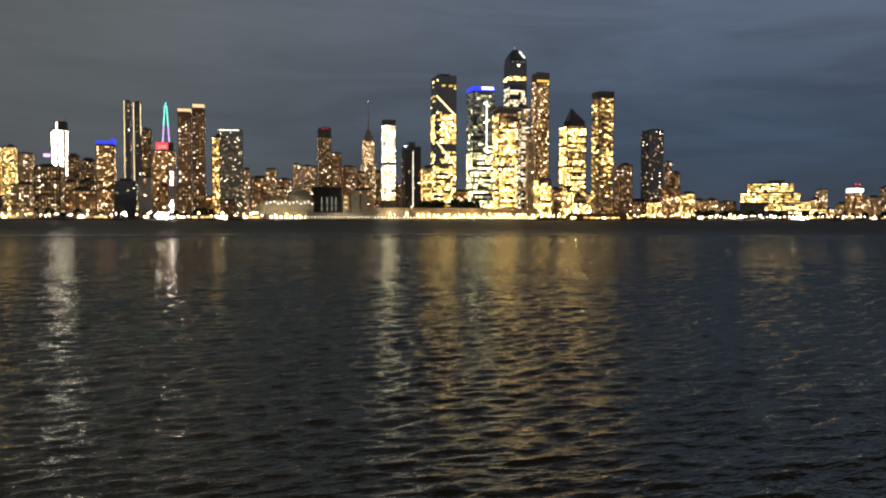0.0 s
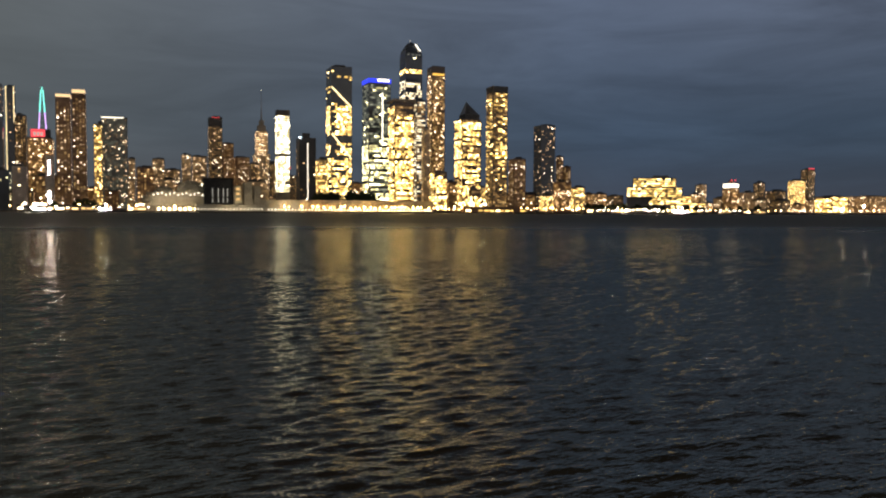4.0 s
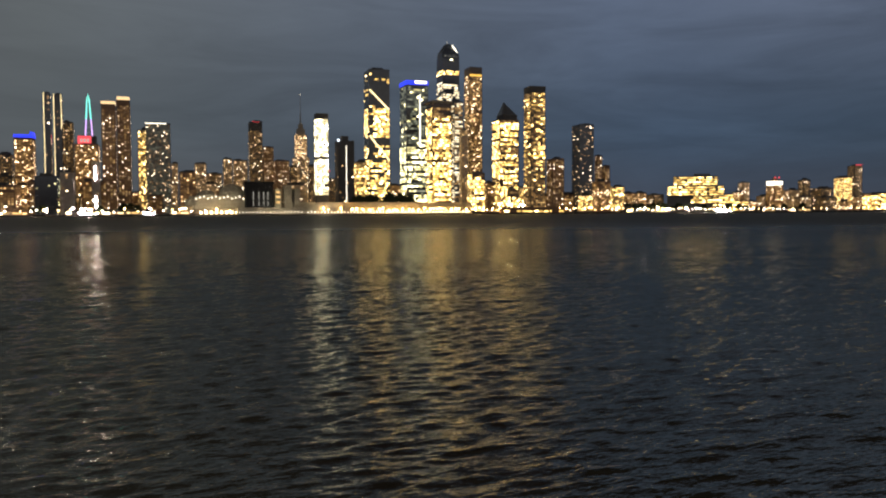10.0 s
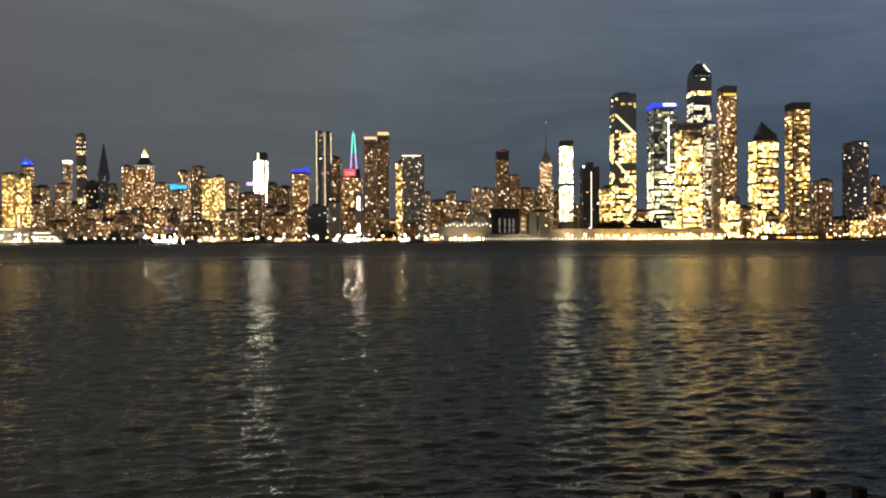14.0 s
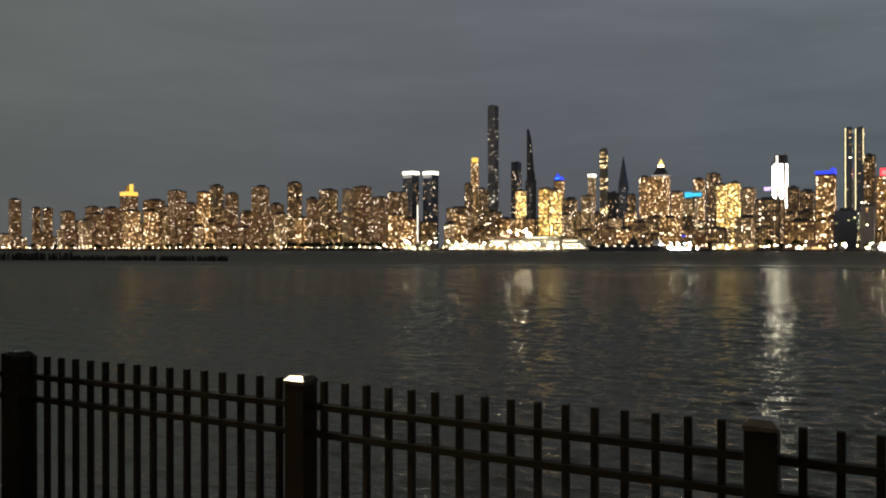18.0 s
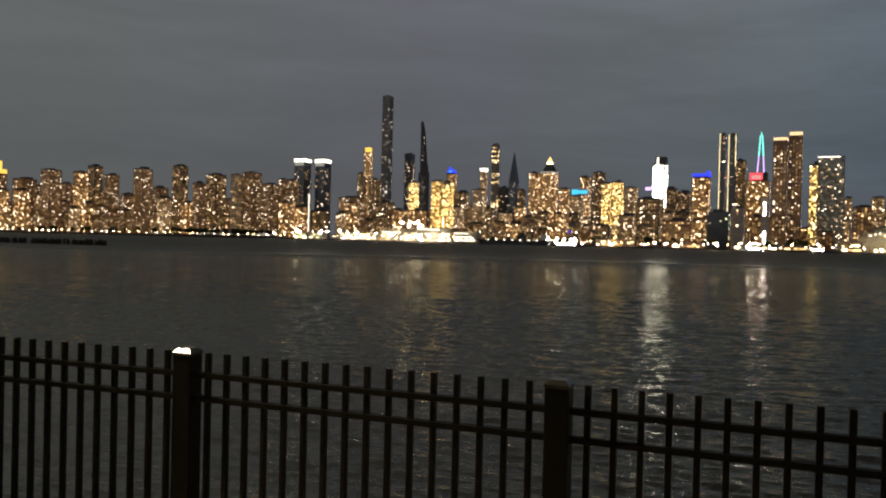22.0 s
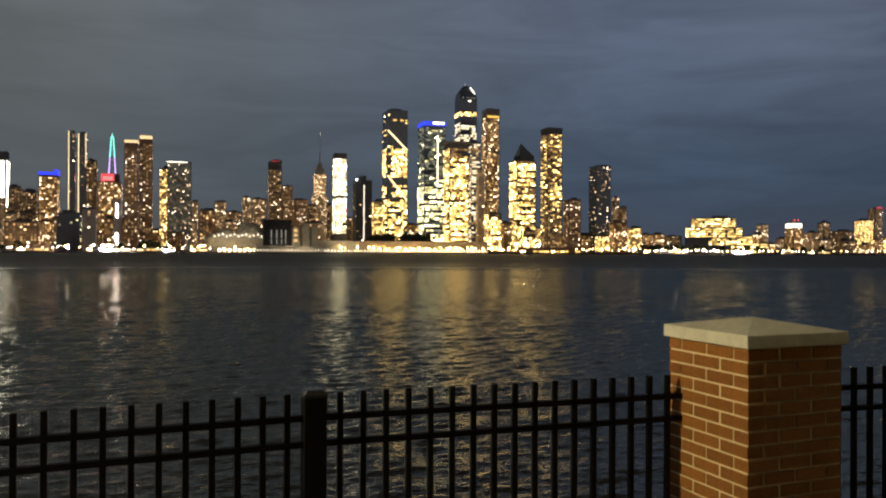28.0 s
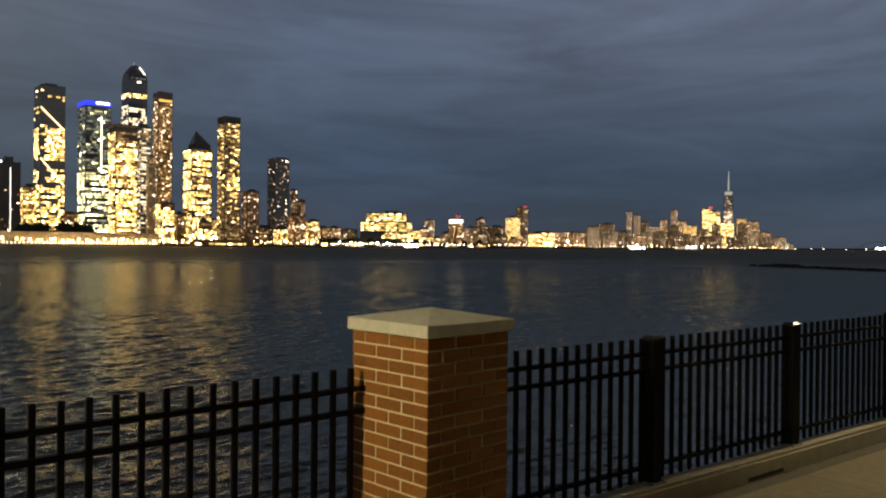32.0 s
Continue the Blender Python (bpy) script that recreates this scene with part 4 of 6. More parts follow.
# pair of dark slabs edged with light
for b, d, seen, top, us in ((0.59, 1750, 13.9, 236.4, (-0.46,)), (1.21, 1760, 17.4, 234.2, (-0.42, 0.46))):
    r, w, dep, h = tower("residential_tower", b, d, seen, top, "lines", "dark slab tower edged with upright lines of light", group="pair of slab towers", deep=1.4)
    for u in us:
        strip(r, "light_line", u * w - 0.35, u * w + 0.35, 62 if u < 0.4 else 170, h + 1, dep / 2, "gold_line", "upright line of golden light")
r, w, dep, h = tower("residential_tower", 4.22, 1500, 24.1, 187.6, "resid", "dark brick tower with scattered windows under a gold crown", group="twin crowned towers", lit_to=8)
crown(r, "crown", w * 0.96, dep * 0.96, h - 1, h + 6, "crown_peach", "gold-lit crown")
r, w, dep, h = tower("residential_tower", 5.14, 1500, 22.4, 195.7, "resid", "dark brick tower with scattered windows under a gold crown", group="twin crowned towers", lit_to=8)
crown(r, "crown", w * 0.9, dep * 0.9, h - 2, h + 7, "crown_peach", "gold-lit crown")
tower("residential_tower", 6.3, 1560, 16.4, 151.7, "gold", "narrow tower with golden windows")
r, w, dep, h = tower("residential_tower", 7.29, 1570, 43.7, 164.2, "greyres", "grey slab tower under a white-lit roof edge")
strip(r, "roof_light", -w * 0.5, w * 0.34, h - 0.4, h + 0.9, dep / 2, "hall", "white-lit roof edge")
r, w, dep, h = tower("residential_tower", 13.72, 1900, 31.7, 208.7, "dim", "dark tower with red lights along its roof", lit_to=20)
strip(r, "roof_light", -w * 0.3, w * 0.3, h + 0.4, h + 1.0, dep / 2, "red", "red roof lights")
# stepped skyscraper with a mast
x, y = site(16.85, 3030)
r = empty("skyscraper", (x, y, LAND), GRID, "stepped old skyscraper lit amber with a long dark mast", "tower")
for name, half_w, z0, z1 in (("lower_wall", 27, 0, 206), ("upper_wall", 20, 206, 291), ("setback_wall", 14, 291, 312), ("shoulder_wall", 8, 312, 331)):
    child(name, boxmesh(name, -half_w, half_w, -half_w, half_w, z0, z1, "stone_wall"), r)
rg = random.Random(11)
for z0, z1, half_w, st in ((20, 204, 27, "amber"), (208, 289, 20, "gold")):
    child("glazing", pane_mesh("glazing", [("-y", half_w, panes(rg, half_w * 1.9, z0, z1, st)), ("-x", half_w, panes(rg, half_w * 1.9, z0, z1, st))], "amber"), r, kind="stuff")
spire(r, "mast", 331, 372, 3.2, 1.6, "pale_wall")
spire(r, "antenna", 372, 444, 1.0, 0.5, "pale_wall")
for z in (442,):
    bm = bmesh.new()
    bmesh.ops.create_icosphere(bm, subdivisions=1, radius=1.3, matrix=Matrix.Translation((0, -2, z)))
    part("beacon", bm, "hall", r)
# white glowing tower
x, y = site(18.3, 1600)
r = empty("office_tower", (x, y, LAND), GRID, "slim tower glowing solid white under a dark top", "tower")
w, dep = shape(18.3, 27.0)
child("wall", boxmesh("wall", -w / 2, w / 2, -dep / 2, dep / 2, 0, 196.3, "grey_wall"), r)
STYLE["beacon"] = ("grey_wall", "beacon_white", 5.2, 4.2, 0.98, "rooms", 0.92, 0.70)
rg = random.Random(12)
child("glazing", pane_mesh("glazing", [(a, o, panes(rg, w * 0.96, z0, z1, "beacon")) for a, o in (("-y", dep / 2), ("-x", w / 2)) for z0, z1 in ((112, 186), (36, 107))], "beacon_white"), r, kind="stuff")
crown(r, "top", w, dep, 187.5, 197, "dark_wall")
bm = bmesh.new()
bmesh.ops.create_icosphere(bm, subdivisions=1, radius=1.6, matrix=Matrix.Translation((w / 2 + 1, -dep / 2, 84)))
part("beacon", bm, "red", r, "red beacon")
# brown slab with one line of light
r, w, dep, h = tower("residential_tower", 19.93, 1450, 35.0, 127.8, "brownslab", "dark brown slab tower with a line of light")
strip(r, "light_line", -0.4, 0.4, 22, h - 8, dep / 2, "hall", "upright line of light")
child("roof_house", boxmesh("roof_house", -w * 0.2, w * 0.2, -dep * 0.2, dep * 0.2, h, h + 10, "dark_wall"), r)
bm = bmesh.new()
bmesh.ops.create_icosphere(bm, subdivisions=2, radius=1.5, matrix=Matrix.Translation((-w * 0.48, -dep / 2 - 2, h + 1)))
part("roof_light", bm, "blue_white", r, "bluish white roof light")
# glass towers on the rail yards
r, w, dep, h = tower("office_tower", 22.26, 1550, 49.4, 272.3, "glassgold", "dark glass tower crossed by falling lines of golden light", pick=lit_blocks, dims=False)
for u0, v0, u1, v1 in ((-0.48, 0.86, 0.46, 0.725), (-0.48, 0.54, 0.46, 0.37)):
    run, fall = (u1 - u0) * w, (v0 - v1) * h
    bm = bmesh.new()
    bmesh.ops.create_cube(bm, size=1, matrix=Matrix.Translation(((u0 + u1) / 2 * w, -dep / 2 - 0.6, (v0 + v1) / 2 * h)) @ Matrix.Rotation(math.atan2(fall, run), 4, "Y")
                          @ Matrix.Diagonal((math.hypot(run, fall), 0.7, 2.2, 1)))
    part("diagonal_light", bm, "gold_line", r, "slanting line of golden light")
r, w, dep, h = tower("office_tower", 24.92, 1600, 56.6, 258.4, "glassgreen", "glass tower under a blue and white lit crown", lit_to=10,
                     pick=lambda u, v, on, rng: (rng.random() < (0.9 if 0.55 < u < 0.66 else 0.10)) if v > 0.52 else on)
crown(r, "crown", w, dep, h - 7, h + 1, "blue", "blue-lit crown")
strip(r, "light_line", w * 0.10, w * 0.14, h * 0.50, h * 0.90, dep / 2, "hall", "upright line of white light")
strip(r, "crown_light", -w * 0.10, w * 0.42, h - 4, h + 0.5, dep / 2, "hall", "white-lit crown panel", 1.4)
# tallest tower with a slanted top
x, y = site(27.38, 1665)
r = empty("office_tower", (x, y, LAND), GRID, "tallest glass tower with slanted lit top and bright middle", "tower")
w, dep = shape(27.38, 47.0)
bm = bmesh.new()
box(bm, -w / 2, w / 2, -dep / 2, dep / 2, 0, 318)
part("wall", bm, "curtain_glass", r)
bm = bmesh.new()      # faceted top: bevelled shoulders, a peak left of the middle, one long slope
outline = ((-0.50, 318), (0.50, 318), (0.49, 327), (0.02, 348), (-0.16, 349), (-0.47, 332))
front = [bm.verts.new((u * w, -dep * (0.5 - (z - 318) * 0.006), z)) for u, z in outline]
back = [bm.verts.new((u * w, dep * (0.5 - (z - 318) * 0.006), z)) for u, z in outline]
bm.faces.new(front)
bm.faces.new(back[::-1])
for i in range(6):
    bm.faces.new((front[i - 1], front[i], back[i], back[i - 1]))
bmesh.ops.recalc_face_normals(bm, faces=bm.faces[:])
part("slanted_top", bm, "curtain_glass", r)
bm = bmesh.new()
bmesh.ops.create_cube(bm, size=1, matrix=Matrix.Translation((w * 0.25, -dep * 0.40 - 1.0, 338)) @ Matrix.Rotation(math.atan2(21, w * 0.47), 4, "Y") @ Matrix.Diagonal((w * 0.46, 1.5, 1.5, 1)))
part("roof_line", bm, "hall", r, "slanting line of white light")
for u in (-0.36, -0.1, 0.12, 0.3):
    strip(r, "shoulder_light", u * w, u * w + 3, 322, 323.2, dep * 0.49, "crown_white", "faint shoulder light")
strip(r, "deck_light", -w * 0.05, w * 0.12, 315, 316, dep / 2, "cool", "lit deck")
rg = random.Random(13)
for z0, z1, st, gl in ((284, 293, "solidgold", "gold"), (211, 270, "densegold", "hall"), (20, 208, "densegold", "gold")):
    child("glazing", pane_mesh("glazing", [("-y", dep / 2, panes(rg, w * 0.94, z0, z1, st)), ("-x", w / 2, panes(rg, dep * 0.94, z0, z1, st))], gl), r, kind="stuff")
spire(r, "mast", 347, 356, 1.2, 0.6, "crown_white", (-w * 0.05, 0), "lit short mast")
# its neighbours
r, w, dep, h = tower("office_tower", 26.69, 1500, 47.6, 206.1, "densegold", "dense golden office tower under a flat overhanging roof", lit_to=12)
crown(r, "roof_slab", w, dep, h - 4, h, "stone_wall", "pale flat roof slab", 3.0)
r, w, dep, h = tower("residential_tower", 29.18, 1580, 35.3, 282.4, "brownres", "tall brown glass tower with a dark top", lit_to=16)
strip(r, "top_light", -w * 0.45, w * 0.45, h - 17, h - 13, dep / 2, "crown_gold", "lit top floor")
r, w, dep, h = tower("office_tower", 31.48, 1700, 56.4, 193.4, "densegold", "golden office tower under a dark spired roof", roof=False)
child("roof_house", boxmesh("roof_house", -w * 0.30, w * 0.46, -dep * 0.4, dep * 0.4, h, h + 11, "dark_wall"), r)
bm = bmesh.new()      # leaning sail of metal above it
peak = bm.verts.new((-w * 0.10, 0, h + 39))
foot = [bm.verts.new(p) for p in ((-w * 0.32, -dep * 0.34, h + 11.02), (-w * 0.02, -dep * 0.42, h + 11.02), (w * 0.47, -dep * 0.30, h + 11.02), (w * 0.47, dep * 0.3, h + 11.02), (-w * 0.32, dep * 0.3, h + 11.02))]
for i in range(5):
    bm.faces.new((foot[i - 1], foot[i], peak))
bm.faces.new(foot[::-1])
bmesh.ops.recalc_face_normals(bm, faces=bm.faces[:])
part("roof", bm, "steel", r, "pointed metal roof leaning to one side")
r, w, dep, h = tower("residential_tower", 33.57, 1450, 38.5, 220.4, "resgold", "dark tower with golden windows and a black top", lit_to=8,
                     pick=lambda u, v, on, rng: on and (v > 0.47 or (v > 0.14 and rng.random() < 0.45)))
crown(r, "top", w, dep, h - 4, h + 4, "dark_wall")
strip(r, "lit_floor", -w * 0.5, w * 0.5, h * 0.45, h * 0.45 + 3, dep / 2, "crown_gold", "lit floor")
tower("residential_tower", 36.97, 1700, 45.2, 180.6, "sparse", "dark glass tower with few lit windows", dims=False)
r, w, dep, h = tower("residential_tower", 54.4, 3400, 50.5, 166.7, "dim", "dark tower with red lights on its roof")
strip(r, "roof_light", -w * 0.4, w * 0.4, h + 1, h + 4, dep / 2, "red", "red roof lights")
# twin towers with white crowns
for b, seen, top in ((-28.93, 50.2, 237.3), (-27.5, 48.2, 237.7)):
    r, w, dep, h = tower("office_tower", b, 2450, seen, top, "sparse", "dark glass tower with a white-lit crown, one of two", group="twin towers", lit_to=26, roof=False, dims=False)
    crown(r, "crown", w, dep, h - 9, h, "hall", "white-lit crown", 0.3)
    for k in range(4):
        strip(r, "crown_fin", w * (-0.42 + 0.24 * k), w * (-0.28 + 0.24 * k), h - 20, h - 9.3, dep / 2 + 0.3, "crown_white", "faintly lit crown panel")
# slim giants
r, w, dep, h = tower("residential_tower", -22.97, 2790, 38.2, 501.0, "cpt", "very tall slim grey tower with specks of light", lit_to=40, deep=0.9)
r, w, dep, h = tower("residential_tower", -24.29, 2700, 28.0, 292.7, "amber", "slim tower with a golden lit crown", roof=False)
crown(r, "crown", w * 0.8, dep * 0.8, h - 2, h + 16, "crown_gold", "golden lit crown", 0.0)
x, y = site(-20.26, 3070)
r = empty("residential_tower", (x, y, LAND), GRID, "needle-thin dark tower stepping up to a point", "tower")
bm = bmesh.new()
rise_of = ((0, 27), (285, 27), (300, 22), (348, 18), (392, 14), (425, 10), (447, 5), (462, 1.2))
rings = [[bm.verts.new(p) for p in ((-13, -9, z), (-13 + wide, -9, z), (-13 + wide, 9, z), (-13, 9, z))] for z, wide in rise_of]
for lo, hi in zip(rings, rings[1:]):
    for i in range(4):
        bm.faces.new((lo[i - 1], lo[i], hi[i], hi[i - 1]))
bm.faces.new(rings[-1])
bmesh.ops.recalc_face_normals(bm, faces=bm.faces[:])
part("wall", bm, "dark_wall", r)
child("lower_block", boxmesh("lower_block", -17, 29, -14, -9.1, 0, 262, "dark_wall"), r)
rg = random.Random(14)
child("glazing", pane_mesh("glazing", [("-y", 14, panes(rg, 28, 20, 258, "dim")), ("-y", 9, panes(rg, 14, 290, 420, "dark"))], "pale_rooms"), r, kind="stuff")
r, w, dep, h = tower("residential_tower", -48.28, 2200, 42.9, 137.2, "resid", "tower with a floodlit golden crown", roof=False)
# the floodlight is put into the crown and one roof house as glow
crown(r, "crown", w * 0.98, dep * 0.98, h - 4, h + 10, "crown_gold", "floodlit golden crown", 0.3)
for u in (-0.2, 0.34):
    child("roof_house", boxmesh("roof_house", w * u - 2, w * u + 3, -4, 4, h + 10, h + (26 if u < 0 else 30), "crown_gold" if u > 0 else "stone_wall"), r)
# coloured spire and red sign
x, y = site(3.0, 2300)
r = empty("spire_tower", (x, y, LAND), GRID, "dark tower carrying a tall coloured lattice spire", "tower")
child("wall", boxmesh("wall", -18, 18, -18, 18, 0, 205, "dark_wall"), r)
for side in (-1, 1):      # two leaning legs tied by rungs
    for name, z0, z1, mat, word in (("lower_leg", 205, 250, "violet", "violet-lit lower leg"), ("upper_leg", 250, 306, "teal", "teal-lit upper leg")):
        lean = math.atan2(6.5, 106)
        bm = bmesh.new()
        bmesh.ops.create_cone(bm, cap_ends=True, segments=6, radius1=1.7, radius2=1.4, depth=(z1 - z0) / math.cos(lean),
                              matrix=Matrix.Translation((side * (8.5 - 6.5 * ((z0 + z1) / 2 - 205) / 106), 0, (z0 + z1) / 2)) @ Matrix.Rotation(-side * lean, 4, "Y"))
        part(name, bm, mat, r, word)
for k in range(7):
    z = 214 + 14 * k
    half_w = 8.5 - 6.5 * (z - 205) / 106
    child("rung", boxmesh("rung", -half_w, half_w, -0.6, 0.6, z, z + 1.2, "steel"), r)
spire(r, "spire_tip", 306, 316, 1.6, 0.5, "teal", (0, 0), "teal-lit spire tip", 6)
x, y = site(2.7, 1999)
r = empty("illuminated_sign", (x, y, 157.2), GRID, "red illuminated rooftop sign", "sign")
child("face", boxmesh("face", -13, 15, -1, 0, 0, 20, "red"), r)
child("frame", boxmesh("frame", -13.5, 15.5, 0.05, 2.0, 0, 20.5, "steel"), r)
for k in range(3):
    child("letter_bar", boxmesh("letter_bar", -8 + 7 * k, -3 + 7 * k, -1.5, -1.05, 6, 14, "crown_white"), r)
x, y = site(-9.05, 1999)
r = empty("illuminated_sign", (x, y, 120.5), GRID, "bright cyan illuminated rooftop sign", "sign")
child("face", boxmesh("face", -20, -4, -1, 0, 3, 15, "cyan"), r)
child("face", boxmesh("face", -3, 20, -1, 0, 5, 13, "cyan"), r)
child("frame", boxmesh("frame", -20.5, 20.5, 0.05, 2.0, 0, 17.5, "steel"), r)
x, y = site(3.35, 1400)
r = empty("lit_slab_building", (x, y, LAND), GRID, "narrow slab washed in pinkish white light by the quay", "building")
child("wall", boxmesh("wall", -6, 6, 0, 14, 0, 86, "pale_wall"), r)
for k in (0, 1, 4, 5):
    child("light_panel", boxmesh("light_panel", -1.4, 0.4, -0.5, -0.02, 8 + 12 * k, 18 + 12 * k, "rose"), r, label="pinkish light panel")
# downtown tower with a mast
x, y = site(68.5, 4800)
r = empty("skyscraper", (x, y, LAND), -68, "tall tapering downtown skyscraper with a lit mast", "tower")
bm = bmesh.new()
bmesh.ops.create_cone(bm, cap_ends=True, segments=4, radius1=46, radius2=33, depth=300, matrix=Matrix.Translation((0, 0, 150)) @ Matrix.Rotation(radians(45), 4, "Z"))
part("wall", bm, "curtain_glass", r)
crown(r, "crown", 40, 40, 300, 330, "steel")
strip(r, "crown_light", -20, 20, 306, 324, 20.4, "crown_white", "lit crown")
rg = random.Random(15)
child("glazing", pane_mesh("glazing", [("-y", 32.5, panes(rg, 46, 20, 215, "densegold")), ("-y", 28, panes(rg, 40, 222, 292, "mixed"))], "far_rooms"), r, kind="stuff")
spire(r, "mast", 330, 444, 4, 1.6, "crown_white", (0, 0), "lit mast")
# terraced quay building
x, y = site(44.6, 1950)
r = empty("terraced_building", (x, y, LAND), -42, "stepped quay building with long golden lit terraces", "building")
rg = random.Random(16)
for k, (u0, u1, z0, z1) in enumerate(((-62, 64, 36, 60), (-48, 50, 60, 82), (-10, 86, 18, 40), (40, 118, 0, 24), (-62, 86, 0, 36))):
    child("wall", boxmesh("wall", u0, u1, -14 + 3 * k, 20 + 3 * k, z0, z1, "grey_wall"), r)
    if k < 4:
        span = u1 - u0
        me = pane_mesh("glazing", [("-y", 14 - 3 * k, panes(rg, span * 0.98, z0 + 1, z1 - 1, "terrace"))], "gold")
        child("glazing", me, r, ((u0 + u1) / 2, 0, 0), kind="stuff")
child("roof_house", boxmesh("roof_house", -2, 34, 2, 16, 82, 88, "grey_wall"), r)

# ---- other towers and blocks ----
tower("apartment_building", -17.48, 2000, 39.1, 123.1, "dim")
tower("apartment_building", -16.23, 1900, 32.6, 123.8, "mixed")
tower("apartment_building", -14.47, 2300, 29.8, 158.1, "dark")
tower("apartment_building", -13.18, 2200, 23.8, 144.9, "dim")
tower("office_tower", -12.26, 2300, 33.6, 200.4, "amber")
tower("apartment_building", -10.12, 2200, 30.3, 150.8, "amber")
tower("apartment_building", -9.22, 2000, 35.5, 120.1, "mixed")
tower("office_tower", -8.65, 2400, 33.7, 199.0, "amber")
tower("office_tower", -7.69, 2300, 38.6, 203.8, "dim")
tower("apartment_building", -7.15, 1900, 24.7, 144.4, "gold")
tower("apartment_building", -6.42, 1900, 28.6, 147.2, "gold")
tower("apartment_building", -5.45, 2000, 33.0, 141.5, "mixed")
tower("apartment_building", -4.14, 1480, 47.5, 84.9, "dim")
tower("apartment_building", -2.69, 1900, 27.0, 132.3, "dim")
tower("apartment_building", -1.85, 1850, 27.8, 121.2, "dim")
tower("apartment_building", -2.17, 1350, 52.4, 41.9, "brownlow")
tower("residential_tower", 1.77, 1800, 21.3, 185.6, "dim")
tower("office_building", 0.47, 1450, 37.4, 60.7, "darkglass")
tower("warehouse", 1.66, 1400, 21.8, 65.7, "blank", dims=False)
tower("office_tower", 2.89, 2000, 53.2, 156.8, "amber")
tower("apartment_building", 8.32, 1800, 13.3, 106.0, "mixed")
tower("apartment_building", 9.14, 1500, 28.4, 73.4, "brownlow")
tower("apartment_building", 10.0, 1900, 25.8, 112.7, "mixed")
tower("apartment_building", 10.9, 2000, 35.6, 93.9, "mixed")
tower("apartment_building", 11.81, 1900, 20.9, 124.1, "mixed")
tower("apartment_building", 12.66, 1950, 33.7, 123.6, "mixed")
tower("residential_tower", 14.57, 1920, 25.5, 153.5, "resid")
tower("apartment_building", 15.49, 1900, 36.0, 120.2, "resid")
tower("apartment_building", 16.3, 2000, 18.3, 113.9, "dim")
tower("apartment_building", 17.57, 2000, 17.0, 114.3, "dim")
tower("apartment_building", 21.01, 1600, 21.6, 100.2, "gold")
tower("office_tower", 28.02, 1540, 22.7, 211.2, "stripwhite")
tower("residential_tower", 28.47, 1480, 15.6, 153.0, "washed")
tower("office_building", 29.38, 1420, 30.9, 68.8, "densegold")
tower("apartment_building", 35.04, 1500, 32.5, 97.6, "resid")
tower("apartment_building", 30.32, 1600, 17.9, 58.0, "brownlow")
tower("residential_tower", 38.06, 1720, 15.9, 117.4, "resid")
tower("apartment_building", 38.59, 1740, 16.0, 97.1, "resid")
tower("office_building", 32.0, 1380, 21.0, 37.6, "densegold")
tower("apartment_building", 47.74, 2300, 29.5, 75.3, "mixed")
tower("apartment_building", 50.69, 2300, 39.4, 53.4, "mixed")
tower("apartment_building", 51.46, 2600, 33.3, 90.1, "dim")
tower("apartment_building", 52.49, 2400, 54.6, 59.6, "dim")
tower("residential_tower", 53.74, 3000, 55.2, 108.7, "gold")
tower("office_building", 55.83, 2900, 99.9, 52.3, "densegold")
tower("office_building", 57.92, 3000, 114.7, 54.8, "amber")
tower("apartment_building", 59.44, 3400, 51.5, 86.3, "mixed")
tower("office_building", 60.38, 3600, 73.9, 104.1, "dim")
tower("apartment_building", 61.4, 3600, 53.8, 71.7, "mixed")
tower("residential_tower", 61.93, 4200, 28.4, 182.8, "mixed")
tower("residential_tower", 62.46, 4200, 36.8, 165.3, "mixed")
tower("apartment_building", 63.0, 4200, 42.2, 133.3, "dim")
tower("apartment_building", 63.71, 4300, 63.0, 106.9, "mixed")
tower("apartment_building", 64.28, 4300, 34.2, 145.4, "amber")
tower("residential_tower", 64.95, 4500, 35.5, 207.6, "mixed")
tower("apartment_building", 65.49, 4500, 47.1, 146.0, "amber")
tower("office_building", 66.01, 4300, 67.1, 116.1, "solidgold")
r, w, dep, h = tower("office_tower", 67.15, 4600, 53.2, 217.6, "densegold", "golden downtown tower under red roof lights")
for u in (-0.34, 0.0, 0.34):
    strip(r, "roof_light", u * w - 5, u * w + 5, h + 2, h + 10, dep / 2, "red", "red roof light")
tower("office_tower", 67.63, 4500, 57.5, 194.4, "densegold")
tower("office_tower", 68.0, 4400, 44.7, 118.9, "densegold")
tower("office_building", 68.44, 4350, 66.0, 132.2, "densegold")
tower("office_tower", 69.35, 4500, 47.8, 157.6, "solidgold")
tower("office_tower", 70.07, 4600, 65.5, 145.6, "amber")
tower("office_building", 70.85, 4500, 57.8, 85.8, "amber")
tower("office_building", 71.67, 4500, 76.2, 59.3, "mixed")
tower("apartment_building", 72.36, 4500, 37.7, 27.2, "mixed")
tower("residential_tower", -24.72, 2500, 27.7, 204.4, "dim")
tower("residential_tower", -21.31, 2850, 36.6, 308.2, "sparse", dims=False)
tower("apartment_building", -20.99, 2200, 29.7, 158.9, "gold")
tower("apartment_building", -19.15, 1700, 33.8, 127.8, "solidgold")
tower("apartment_building", -23.76, 2300, 34.9, 172.2, "dim")
tower("apartment_building", -25.37, 1900, 66.1, 96.7, "resid")
tower("apartment_building", -29.53, 2300, 29.3, 163.8, "dim")
tower("apartment_building", -33.49, 2000, 28.5, 149.3, "blankpink")
